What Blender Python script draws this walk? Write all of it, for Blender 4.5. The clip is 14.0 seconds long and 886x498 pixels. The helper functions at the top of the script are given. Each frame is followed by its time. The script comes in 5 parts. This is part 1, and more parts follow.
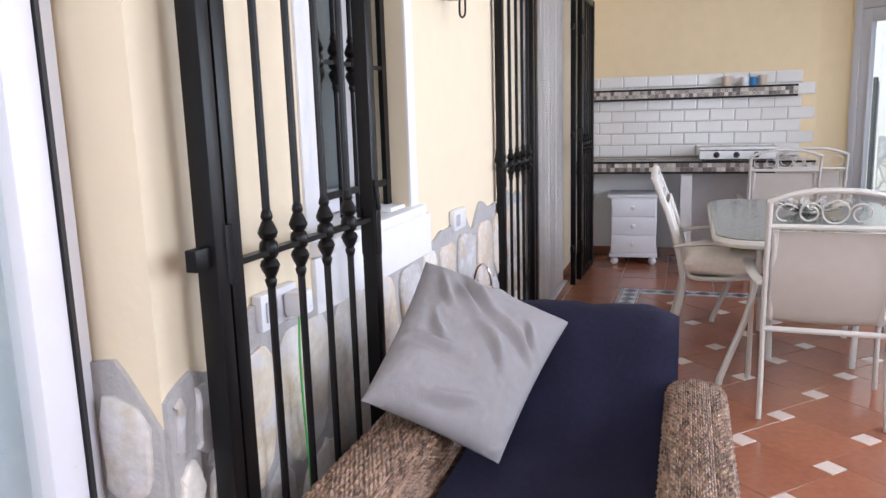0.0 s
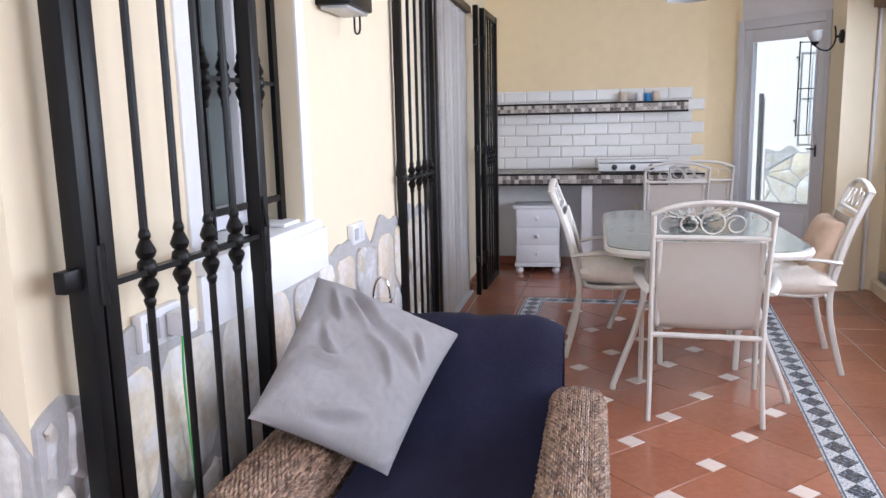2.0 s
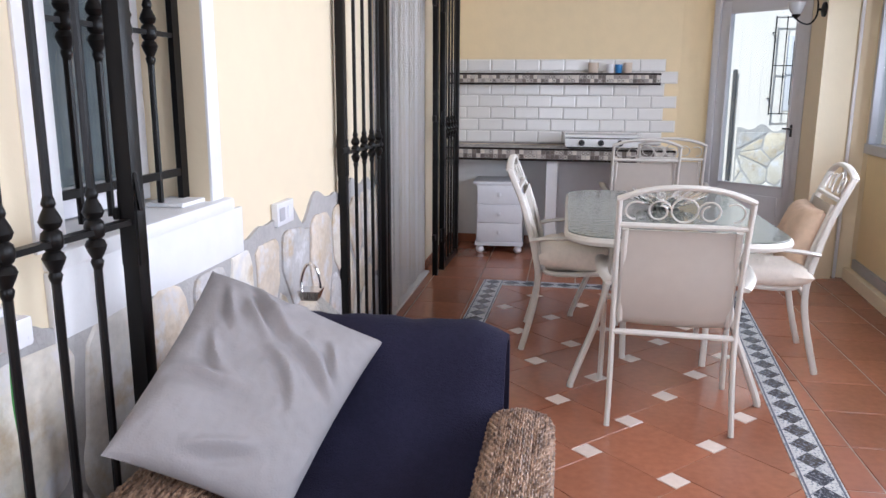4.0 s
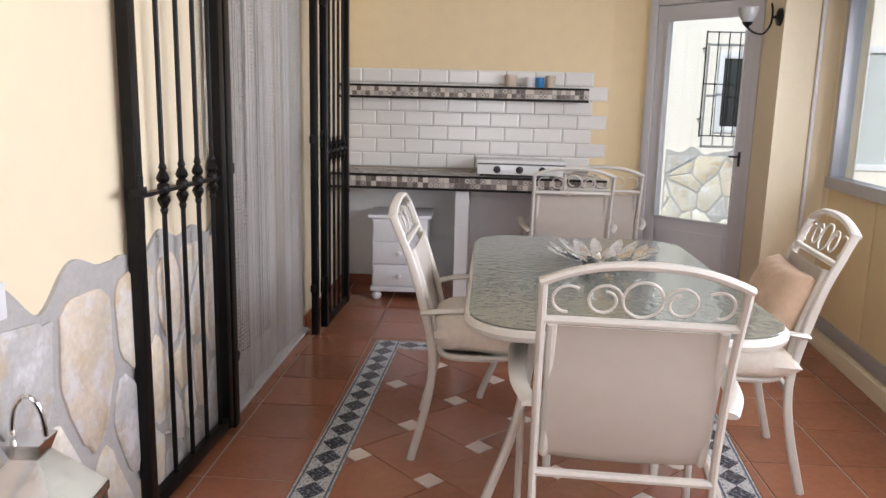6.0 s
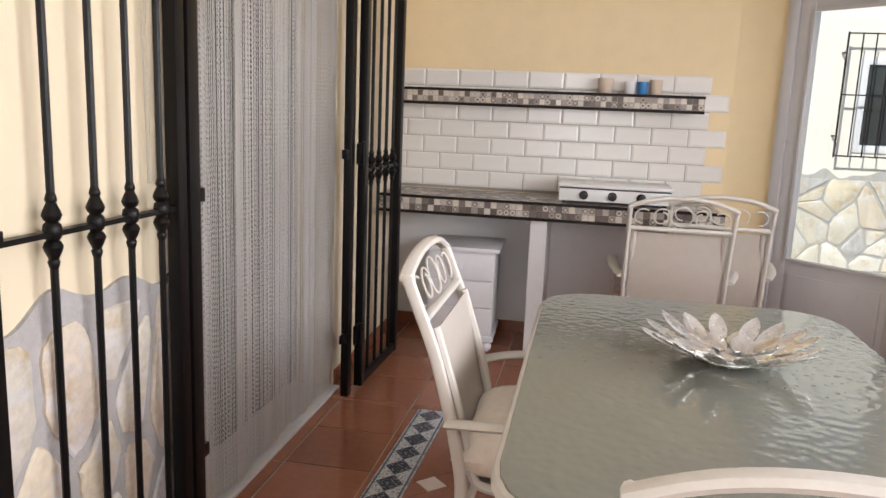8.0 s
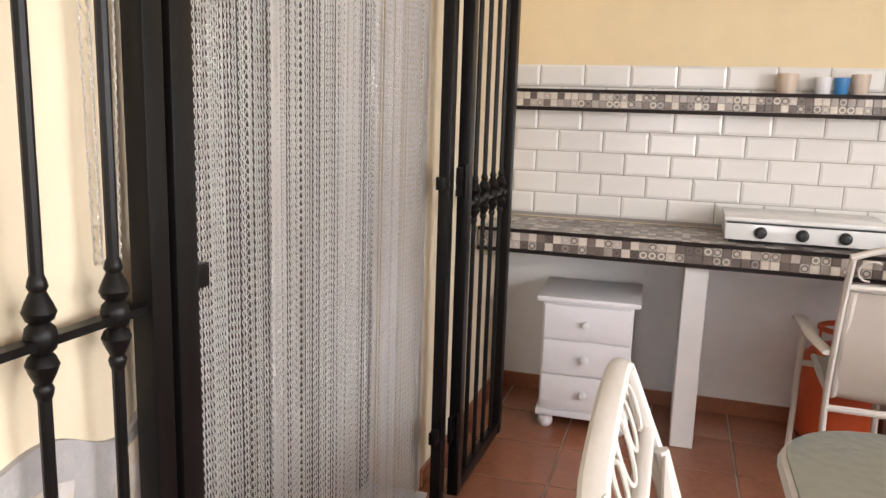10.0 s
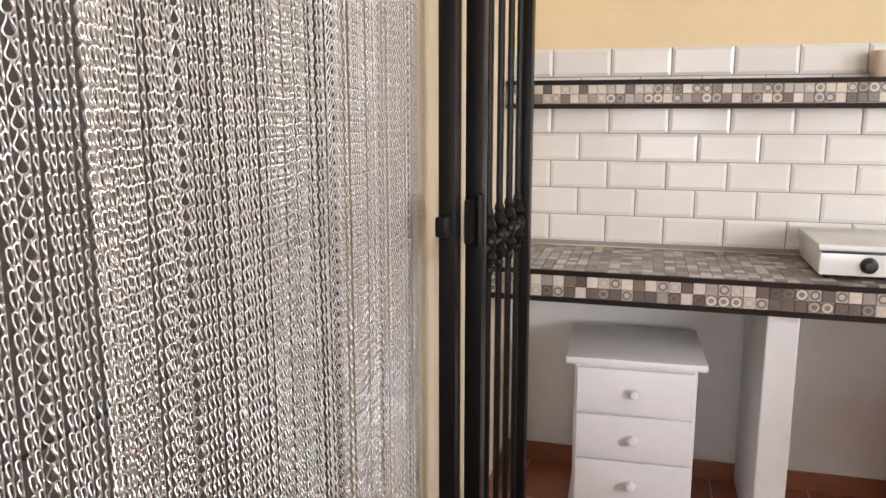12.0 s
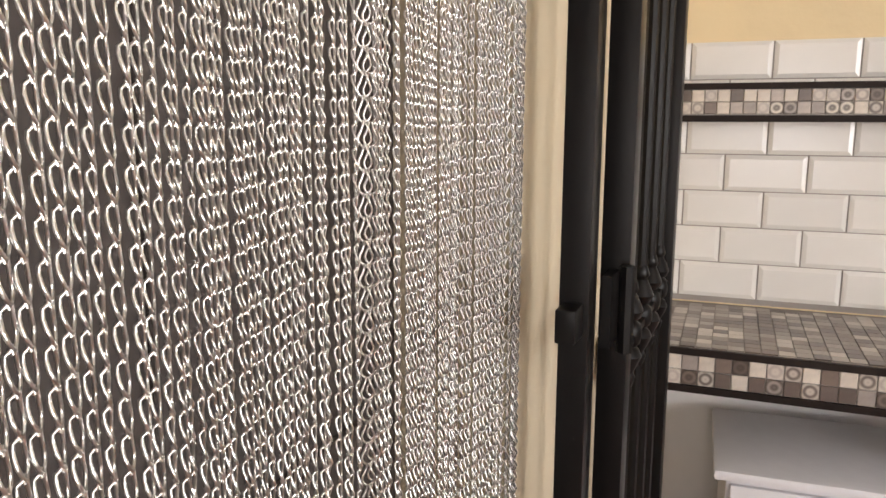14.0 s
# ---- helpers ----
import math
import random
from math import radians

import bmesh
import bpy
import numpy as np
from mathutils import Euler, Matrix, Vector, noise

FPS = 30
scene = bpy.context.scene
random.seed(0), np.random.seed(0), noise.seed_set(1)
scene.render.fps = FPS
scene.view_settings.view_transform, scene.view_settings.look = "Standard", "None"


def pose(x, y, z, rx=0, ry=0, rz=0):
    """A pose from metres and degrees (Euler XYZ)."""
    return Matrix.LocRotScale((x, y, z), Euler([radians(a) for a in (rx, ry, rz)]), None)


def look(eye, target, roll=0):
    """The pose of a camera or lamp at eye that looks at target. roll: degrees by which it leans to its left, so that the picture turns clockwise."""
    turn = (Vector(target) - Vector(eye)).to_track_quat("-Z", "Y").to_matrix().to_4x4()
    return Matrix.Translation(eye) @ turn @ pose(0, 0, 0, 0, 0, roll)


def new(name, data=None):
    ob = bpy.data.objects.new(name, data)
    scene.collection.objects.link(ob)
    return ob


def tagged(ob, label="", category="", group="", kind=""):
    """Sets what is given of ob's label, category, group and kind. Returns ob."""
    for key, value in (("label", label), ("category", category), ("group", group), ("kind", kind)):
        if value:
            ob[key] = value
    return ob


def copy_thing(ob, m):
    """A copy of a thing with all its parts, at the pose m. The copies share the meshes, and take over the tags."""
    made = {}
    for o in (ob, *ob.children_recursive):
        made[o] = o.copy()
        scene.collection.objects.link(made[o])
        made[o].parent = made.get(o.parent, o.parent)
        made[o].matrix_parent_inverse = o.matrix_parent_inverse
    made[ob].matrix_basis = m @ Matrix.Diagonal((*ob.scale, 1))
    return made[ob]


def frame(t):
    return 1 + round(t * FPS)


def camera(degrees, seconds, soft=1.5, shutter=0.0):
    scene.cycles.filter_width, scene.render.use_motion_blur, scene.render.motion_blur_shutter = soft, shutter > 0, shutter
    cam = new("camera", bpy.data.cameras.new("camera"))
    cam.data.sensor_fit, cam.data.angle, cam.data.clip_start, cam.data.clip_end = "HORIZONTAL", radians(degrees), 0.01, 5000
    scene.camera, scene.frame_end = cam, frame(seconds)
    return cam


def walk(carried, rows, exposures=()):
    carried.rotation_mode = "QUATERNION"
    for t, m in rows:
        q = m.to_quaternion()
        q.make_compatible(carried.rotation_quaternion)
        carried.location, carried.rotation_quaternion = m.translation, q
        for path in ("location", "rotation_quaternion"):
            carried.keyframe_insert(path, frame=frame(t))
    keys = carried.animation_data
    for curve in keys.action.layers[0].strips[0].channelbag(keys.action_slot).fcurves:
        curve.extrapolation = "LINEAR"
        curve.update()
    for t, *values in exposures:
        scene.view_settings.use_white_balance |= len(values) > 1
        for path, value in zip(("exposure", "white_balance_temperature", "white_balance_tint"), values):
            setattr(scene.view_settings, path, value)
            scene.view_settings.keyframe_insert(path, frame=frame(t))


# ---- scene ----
cam = camera(60.9, 14.0)
PATH = [
    (0, (-0.131, 0.223, 1.293), (-0.74, 2.094, 0.939), -1.7),
    (0.5, (-0.102, 0.217, 1.303), (-0.607, 2.122, 0.964), -1.7),
    (1, (-0.082, 0.22, 1.306), (-0.535, 2.141, 0.978), -1.7),
    (1.5, (-0.07, 0.218, 1.31), (-0.491, 2.146, 0.982), -1.7),
    (2, (-0.05, 0.208, 1.311), (-0.447, 2.14, 0.977), -1.3),
    (2.5, (-0.03, 0.22, 1.302), (-0.414, 2.152, 0.958), -0.8),
    (4.8, (0.014, 1.0, 1.3), (-0.212, 2.939, 0.868), 1.1),
    (5, (0.035, 1.122, 1.292), (-0.16, 3.067, 0.87), 1.3),
    (5.5, (0.06, 1.384, 1.303), (-0.079, 3.339, 0.906), 1.4),
    (6, (0.05, 1.663, 1.313), (-0.067, 3.624, 0.937), 1.4),
    (6.5, (0.083, 1.891, 1.312), (-0.044, 3.853, 0.944), 1.6),
    (7, (0.129, 2.132, 1.309), (-0.048, 4.09, 0.946), 1.7),
    (7.5, (0.107, 2.383, 1.308), (-0.149, 4.333, 0.945), 2.1),
    (8, (0.115, 2.604, 1.309), (-0.25, 4.537, 0.95), 2.3),
    (8.5, (0.121, 2.853, 1.318), (-0.354, 4.763, 0.96), 2.5),
    (9, (0.034, 3.081, 1.307), (-0.532, 4.967, 0.955), 2.5),
    (9.2, (-0.011, 3.158, 1.32), (-0.604, 5.035, 0.969), 2.5),
    (11.3, (-0.471, 4.039, 1.323), (-1.011, 5.931, 0.964), 0.5),
    (11.5, (-0.468, 4.079, 1.319), (-1.016, 5.97, 0.967), 0.4),
    (12, (-0.531, 4.294, 1.331), (-1.044, 6.194, 0.978), 0.0),
    (12.5, (-0.607, 4.461, 1.324), (-1.119, 6.362, 0.97), -0.1),
    (13, (-0.682, 4.625, 1.336), (-1.201, 6.524, 0.986), -0.4),
    (13.5, (-0.707, 4.775, 1.333), (-1.304, 6.654, 1.0), -0.2),
    (14, (-0.755, 4.893, 1.334), (-1.455, 6.738, 1.012), 0.3),
]
walk(cam, [(t, look(eye, target, roll)) for t, eye, target, roll in PATH],
     exposures=[(0, -0.02, 5550, 10), (2.7, 0.05, 5400, 10), (5, -0.10, 5750, 10), (6.5, -0.06, 6150, 10), (8, 0.06, 6350, 10), (9, 0.24, 6550, 10), (11.5, 0.47, 6450, 10), (13, 0.37, 6550, 10), (14, 0.33, 6700, 10)])

# ---- light ----
world = bpy.data.worlds.new("sky")
scene.world = world
world.use_nodes = True
wn, wl = world.node_tree.nodes, world.node_tree.links
sky = wn.new("ShaderNodeTexSky")
sky.sky_type, sky.sun_disc = "NISHITA", False
sky.sun_elevation, sky.sun_rotation = radians(42), radians(207)
wl.new(sky.outputs[0], wn["Background"].inputs[0])
wn["Background"].inputs[1].default_value = 0.12
sun = new("sun", bpy.data.lights.new("sun", "SUN"))
sun.data.energy, sun.data.angle, sun.data.color = 5.0, radians(0.6), (1, 0.95, 0.88)
sun.matrix_world = look((0, 0, 0), (0.5, 1.0, -1.0))


def fill_light(x, y, z, w, h, target, watts, color=(1.0, 0.955, 0.985)):
    lamp = new("daylight_fill", bpy.data.lights.new("daylight_fill", "AREA"))
    lamp.data.shape, lamp.data.size, lamp.data.size_y = "RECTANGLE", w, h
    lamp.data.energy, lamp.data.color = watts, color
    lamp.matrix_world = look((x, y, z), target)


# area lamps added inside the glazing, standing in for its daylight
fill_light(2.09, 4.45, 1.55, 1.6, 1.05, (0, 4.45, 1.3), 74)
fill_light(1.92, 2.6, 1.55, 1.6, 1.05, (0, 2.6, 1.3), 54)
fill_light(1.76, 0.6, 1.55, 1.6, 1.05, (0, 0.6, 1.3), 52)
# extra fill from behind the start, at an unseen, assumed opening
fill_light(-0.2, -1.42, 1.35, 1.3, 1.5, (0.1, 3, 1.1), 39, (1.0, 0.955, 0.985))


# ---- materials ----
def material(name, color, rough=0.6, metal=0.0, spread=0.08, scale=9.0, bump=0.0, bump_scale=60.0, stains=0.0, per_object=0.0, spec=0.5):
    """A surface with variation at two scales and fine relief, in world-size coordinates."""
    m = bpy.data.materials.new(name)
    m.use_nodes = True
    n, l = m.node_tree.nodes, m.node_tree.links
    b = n["Principled BSDF"]
    b.inputs["Roughness"].default_value, b.inputs["Metallic"].default_value = rough, metal
    b.inputs["Specular IOR Level"].default_value = spec
    tc = n.new("ShaderNodeTexCoord")
    big = n.new("ShaderNodeTexNoise")
    big.inputs["Scale"].default_value, big.inputs["Detail"].default_value = scale * 0.25, 4
    fine = n.new("ShaderNodeTexNoise")
    fine.inputs["Scale"].default_value, fine.inputs["Detail"].default_value = scale * 3.5, 5
    l.new(tc.outputs["Object"], big.inputs["Vector"])
    l.new(tc.outputs["Object"], fine.inputs["Vector"])
    add = n.new("ShaderNodeMath")
    add.operation = "ADD"
    l.new(big.outputs[0], add.inputs[0])
    l.new(fine.outputs[0], add.inputs[1])
    val = n.new("ShaderNodeMapRange")
    val.inputs[1].default_value, val.inputs[2].default_value = 0.6, 1.4
    val.inputs[3].default_value, val.inputs[4].default_value = 1 - spread, 1 + spread
    l.new(add.outputs[0], val.inputs[0])
    hsv = n.new("ShaderNodeHueSaturation")
    hsv.inputs["Color"].default_value = (*color, 1)
    out = val.outputs[0]
    if per_object:
        info = n.new("ShaderNodeObjectInfo")
        r = n.new("ShaderNodeMapRange")
        r.inputs[3].default_value, r.inputs[4].default_value = 1 - per_object, 1 + per_object
        l.new(info.outputs["Random"], r.inputs[0])
        mul = n.new("ShaderNodeMath")
        mul.operation = "MULTIPLY"
        l.new(out, mul.inputs[0])
        l.new(r.outputs[0], mul.inputs[1])
        out = mul.outputs[0]
    l.new(out, hsv.inputs["Value"])
    col = hsv.outputs[0]
    if stains:
        st = n.new("ShaderNodeTexNoise")
        st.inputs["Scale"].default_value, st.inputs["Detail"].default_value = 2.3, 7
        l.new(tc.outputs["Object"], st.inputs["Vector"])
        sr = n.new("ShaderNodeMapRange")
        sr.inputs[1].default_value, sr.inputs[2].default_value = 0.52, 0.72
        sr.inputs[4].default_value = stains
        l.new(st.outputs[0], sr.inputs[0])
        mx = n.new("ShaderNodeMixRGB")
        mx.inputs[2].default_value = (color[0] * 0.6, color[1] * 0.58, color[2] * 0.55, 1)
        l.new(sr.outputs[0], mx.inputs[0])
        l.new(col, mx.inputs[1])
        col = mx.outputs[0]
    l.new(col, b.inputs["Base Color"])
    rr = n.new("ShaderNodeMapRange")
    rr.inputs[3].default_value, rr.inputs[4].default_value = max(0.02, rough - 0.06), min(1, rough + 0.06)
    l.new(fine.outputs[0], rr.inputs[0])
    l.new(rr.outputs[0], b.inputs["Roughness"])
    if bump:
        bt = n.new("ShaderNodeTexNoise")
        bt.inputs["Scale"].default_value, bt.inputs["Detail"].default_value = bump_scale, 4
        l.new(tc.outputs["Object"], bt.inputs["Vector"])
        bn = n.new("ShaderNodeBump")
        bn.inputs["Strength"].default_value, bn.inputs["Distance"].default_value = bump, 0.01
        l.new(bt.outputs[0], bn.inputs["Height"])
        l.new(bn.outputs[0], b.inputs["Normal"])
    return m


def ramp_by_object(m, stops):
    """Base colour picked per object from a row of colours."""
    n, l = m.node_tree.nodes, m.node_tree.links
    hsv = next(x for x in n if x.bl_idname == "ShaderNodeHueSaturation")
    info = n.new("ShaderNodeObjectInfo")
    cr = n.new("ShaderNodeValToRGB")
    cr.color_ramp.interpolation = "CONSTANT"
    el = cr.color_ramp.elements
    while len(el) < len(stops):
        el.new(0.5)
    for k, c in enumerate(stops):
        el[k].position, el[k].color = k / len(stops), (*c, 1)
    l.new(info.outputs["Random"], cr.inputs[0])
    l.new(cr.outputs[0], hsv.inputs["Color"])
    return m


def glass(name, color=(1, 1, 1), rough=0.0, bump=0.0, scale=40.0, through=0.75):
    """Clear glass: sharp reflections over a clear or tinted body."""
    m = bpy.data.materials.new(name)
    m.use_nodes = True
    n, l = m.node_tree.nodes, m.node_tree.links
    out = n["Material Output"]
    n.remove(n["Principled BSDF"])
    gl = n.new("ShaderNodeBsdfGlossy")
    gl.inputs["Roughness"].default_value = rough
    tr = n.new("ShaderNodeBsdfTransparent")
    tr.inputs[0].default_value = (*color, 1)
    mix = n.new("ShaderNodeMixShader")
    lw = n.new("ShaderNodeLayerWeight")
    pw = n.new("ShaderNodeMath")
    pw.operation = "POWER"
    pw.inputs[1].default_value = 4.0
    gain = n.new("ShaderNodeMath")
    gain.operation = "MULTIPLY_ADD"
    gain.inputs[1].default_value, gain.inputs[2].default_value = 0.6, 0.04
    l.new(lw.outputs["Facing"], pw.inputs[0])
    l.new(pw.outputs[0], gain.inputs[0])
    l.new(gain.outputs[0], mix.inputs[0])
    l.new(tr.outputs[0], mix.inputs[1])
    l.new(gl.outputs[0], mix.inputs[2])
    l.new(mix.outputs[0], out.inputs[0])
    return m


WALL = material("cream wall paint", (0.79, 0.685, 0.49), 0.75, spread=0.035, scale=3, bump=0.12, bump_scale=35)
BACK = material("yellow wall paint", (0.84, 0.69, 0.43), 0.75, spread=0.04, scale=3, bump=0.12, bump_scale=35)
WHITEWALL = material("white wall paint", (0.80, 0.80, 0.80), 0.7, spread=0.04, scale=4, bump=0.15, bump_scale=40)
GREYWALL = material("lilac grey paint", (0.62, 0.60, 0.60), 0.7, spread=0.04, scale=4, bump=0.1)
CEIL = material("ceiling white", (0.78, 0.76, 0.72), 0.8, spread=0.04, scale=3, bump=0.1)
MORTAR = material("grey mortar", (0.43, 0.415, 0.40), 0.85, spread=0.12, scale=14, bump=0.4, bump_scale=90)
def mottled(m, tint, scale, low, high, most):
    """Lays patches of a second colour over the base colour."""
    n, l = m.node_tree.nodes, m.node_tree.links
    b = n["Principled BSDF"]
    src = b.inputs["Base Color"].links[0].from_socket
    tc = n.new("ShaderNodeTexCoord")
    nz = n.new("ShaderNodeTexNoise")
    nz.inputs["Scale"].default_value, nz.inputs["Detail"].default_value = scale, 8
    nz.inputs["Roughness"].default_value = 0.66
    l.new(tc.outputs["Object"], nz.inputs["Vector"])
    mr = n.new("ShaderNodeMapRange")
    mr.inputs[1].default_value, mr.inputs[2].default_value, mr.inputs[4].default_value = low, high, most
    l.new(nz.outputs[0], mr.inputs[0])
    mx = n.new("ShaderNodeMixRGB")
    mx.inputs[2].default_value = (*tint, 1)
    l.new(mr.outputs[0], mx.inputs[0])
    l.new(src, mx.inputs[1])
    l.new(mx.outputs[0], b.inputs["Base Color"])
    return m


STONE = ramp_by_object(material("painted stone", (0.6, 0.5, 0.35), 0.6, spread=0.2, scale=12, bump=0.6, bump_scale=24, stains=0.3, per_object=0.1),
                       [(0.70, 0.65, 0.55), (0.66, 0.63, 0.58), (0.68, 0.60, 0.46), (0.47, 0.46, 0.45), (0.73, 0.69, 0.61), (0.60, 0.52, 0.42)])
STONE = mottled(mottled(STONE, (0.50, 0.38, 0.22), 7.0, 0.52, 0.66, 0.75), (0.66, 0.65, 0.66), 11.0, 0.5, 0.62, 0.8)
IRON = material("black painted iron", (0.0058, 0.0050, 0.0047), 0.36, spread=0.2, scale=12, bump=0.02, bump_scale=60, spec=0.22)
TERRA = material("terracotta tile", (0.31, 0.122, 0.068), 0.17, spread=0.16, scale=9, bump=0.06, bump_scale=30, per_object=0.12, stains=0.15)
INSERT = material("cream insert tile", (0.72, 0.60, 0.52), 0.25, spread=0.08, scale=14, per_object=0.1)
GROUT = material("floor grout", (0.36, 0.25, 0.19), 0.85, spread=0.12, scale=20, bump=0.2)
METRO = material("white bevelled tile", (0.78, 0.76, 0.72), 0.2, spread=0.02, scale=6, bump=0.02, bump_scale=14, per_object=0.03)
TGROUT = material("tile grout", (0.34, 0.31, 0.285), 0.85, spread=0.1, scale=20)
BLACKTRIM = material("dark tile trim", (0.02, 0.014, 0.012), 0.5, spread=0.2, scale=20, spec=0.15)
WHITEPAINT = material("white furniture paint", (0.78, 0.78, 0.80), 0.4, spread=0.04, scale=8, bump=0.03)
DOORGREY = material("grey white door plastic", (0.56, 0.555, 0.565), 0.3, spread=0.03, scale=5)
UPVC = material("white door plastic", (0.74, 0.74, 0.77), 0.3, spread=0.02, scale=5)
ALU = material("grey aluminium frame", (0.42, 0.43, 0.46), 0.35, metal=0.4, spread=0.05, scale=6)
CHAIRPAINT = material("champagne powder coat", (0.64, 0.61, 0.555), 0.38, spread=0.05, scale=18, bump=0.03, bump_scale=200)
CREAM_PANEL = material("pale yellow panel", (0.78, 0.63, 0.36), 0.5, spread=0.04, scale=4)
CUSHION = material("cream seat fabric", (0.82, 0.75, 0.65), 0.85, spread=0.10, scale=14, bump=0.25, bump_scale=160)
PEACH = material("faded peach fabric", (0.60, 0.44, 0.31), 0.85, spread=0.2, scale=7, bump=0.25, bump_scale=160, stains=0.4)
GREYCUSHION = material("pale grey cotton", (0.29, 0.272, 0.272), 0.9, spread=0.06, scale=12, bump=0.15, bump_scale=220)
NAVY = material("navy knit blanket", (0.019, 0.018, 0.038), 0.95, spread=0.25, scale=25, bump=0.45, bump_scale=240, spec=0.2)
STEEL = material("polished steel", (0.72, 0.70, 0.68), 0.14, metal=1.0, spread=0.1, scale=10, bump=0.05, bump_scale=25)
CHAINMAT = bpy.data.materials.new("aluminium chain")
CHAINMAT.use_nodes = True
chain_nodes = CHAINMAT.node_tree.nodes
chain_nodes["Principled BSDF"].inputs["Metallic"].default_value = 1.0
chain_nodes["Principled BSDF"].inputs["Roughness"].default_value = 0.29
chain_tint = chain_nodes.new("ShaderNodeMixRGB")
chain_tint.inputs[1].default_value, chain_tint.inputs[2].default_value = (0.82, 0.80, 0.775, 1), (0.93, 0.91, 0.88, 1)
CHAINMAT.node_tree.links.new(chain_nodes.new("ShaderNodeObjectInfo").outputs["Random"], chain_tint.inputs[0])
CHAINMAT.node_tree.links.new(chain_tint.outputs[0], chain_nodes["Principled BSDF"].inputs["Base Color"])
HOBWHITE = material("white enamel", (0.80, 0.80, 0.78), 0.15, spread=0.02, scale=6)
BLACKPLASTIC = material("black plastic", (0.015, 0.015, 0.016), 0.4, spread=0.1, scale=10)
MARBLE = material("white marble threshold", (0.66, 0.65, 0.64), 0.3, spread=0.1, scale=10, stains=0.2)
BROWNDOOR = material("dark brown timber", (0.095, 0.082, 0.075), 0.5, spread=0.25, scale=8, bump=0.1)
BEAM = material("brown timber", (0.16, 0.09, 0.05), 0.6, spread=0.25, scale=9, bump=0.25)
ORANGE = material("orange bottle paint", (0.62, 0.10, 0.03), 0.45, spread=0.12, scale=9, stains=0.3)
SOCKET = material("white socket plastic", (0.78, 0.78, 0.80), 0.3, spread=0.02)
DARKSLOT = material("grey socket face", (0.45, 0.45, 0.48), 0.5, spread=0.05)
CLAY = material("beige cup", (0.66, 0.55, 0.44), 0.45, spread=0.06)
BLUE = material("blue cup", (0.05, 0.22, 0.50), 0.3, spread=0.06)
GREEN = material("green cable", (0.12, 0.50, 0.12), 0.5, spread=0.06)
REDPRINT = material("red print", (0.50, 0.05, 0.04), 0.5, spread=0.1)
GREENPRINT = material("green print", (0.35, 0.42, 0.12), 0.5, spread=0.2)
LEAFWHITE = material("brushed silver leaf", (0.90, 0.89, 0.87), 0.28, metal=0.9, spread=0.04)
# same silver, with the yellow wall's reflection put into the colour
LEAFTINTED = material("silver leaf with wall tint", (0.86, 0.80, 0.70), 0.26, metal=0.9, spread=0.08)
EARTH = material("pale paving", (0.42, 0.38, 0.34), 0.85, spread=0.12, scale=4, bump=0.2, stains=0.2)
CLEAR = glass("window glass", (0.96, 0.98, 0.97))
LANTERN_GLASS = glass("lantern glass", (0.9, 0.92, 0.9))
MILKY = material("milky lamp glass", (0.42, 0.42, 0.42), 0.25, spread=0.02)
# room shade and dull reflection of the house window, put into a colour
DARKBACKING = material("dark pane backing", (0.13, 0.15, 0.16), 0.9, spread=0.15, scale=10)
# grey reflection of the patio door glass, put into a colour
GREYBACKING = material("grey pane backing", (0.42, 0.46, 0.48), 0.9, spread=0.12, scale=10)


def frosted():
    """Hammered patio glass: grey-green, half clear, rippled and shiny."""
    m = bpy.data.materials.new("rippled table glass")
    m.use_nodes = True
    n, l = m.node_tree.nodes, m.node_tree.links
    b = n["Principled BSDF"]
    b.inputs["Base Color"].default_value = (0.23, 0.24, 0.205, 1)
    b.inputs["Roughness"].default_value = 0.03
    b.inputs["Transmission Weight"].default_value = 0.3
    b.inputs["IOR"].default_value = 1.5
    tc = n.new("ShaderNodeTexCoord")
    v = n.new("ShaderNodeTexVoronoi")
    v.feature = "SMOOTH_F1"
    v.inputs["Scale"].default_value = 42
    l.new(tc.outputs["Object"], v.inputs["Vector"])
    bn = n.new("ShaderNodeBump")
    bn.inputs["Strength"].default_value, bn.inputs["Distance"].default_value = 0.36, 0.004
    l.new(v.outputs["Distance"], bn.inputs["Height"])
    l.new(bn.outputs[0], b.inputs["Normal"])
    return m


RIPPLE = frosted()


WICKER = material("woven water hyacinth", (0.26, 0.15, 0.085), 0.38, spread=0.3, scale=26, bump=0.12, bump_scale=300)


def strand_tints(m):
    """Gives every strand of the weave its own brown."""
    n, l = m.node_tree.nodes, m.node_tree.links
    hsv = next(x for x in n if x.bl_idname == "ShaderNodeHueSaturation")
    tc = n.new("ShaderNodeTexCoord")
    br = n.new("ShaderNodeTexBrick")
    br.inputs["Color1"].default_value = (0.075, 0.038, 0.022, 1)
    br.inputs["Color2"].default_value = (0.37, 0.24, 0.155, 1)
    br.inputs["Scale"].default_value = 1.0
    br.inputs["Mortar Size"].default_value = 0.0
    br.inputs["Brick Width"].default_value = 0.024
    br.inputs["Row Height"].default_value = 0.0054
    l.new(tc.outputs["UV"], br.inputs["Vector"])
    l.new(br.outputs["Color"], hsv.inputs["Color"])


strand_tints(WICKER)
SLING = material("taupe sling mesh", (0.50, 0.455, 0.395), 0.7, spread=0.05, scale=6, bump=0.2, bump_scale=500)


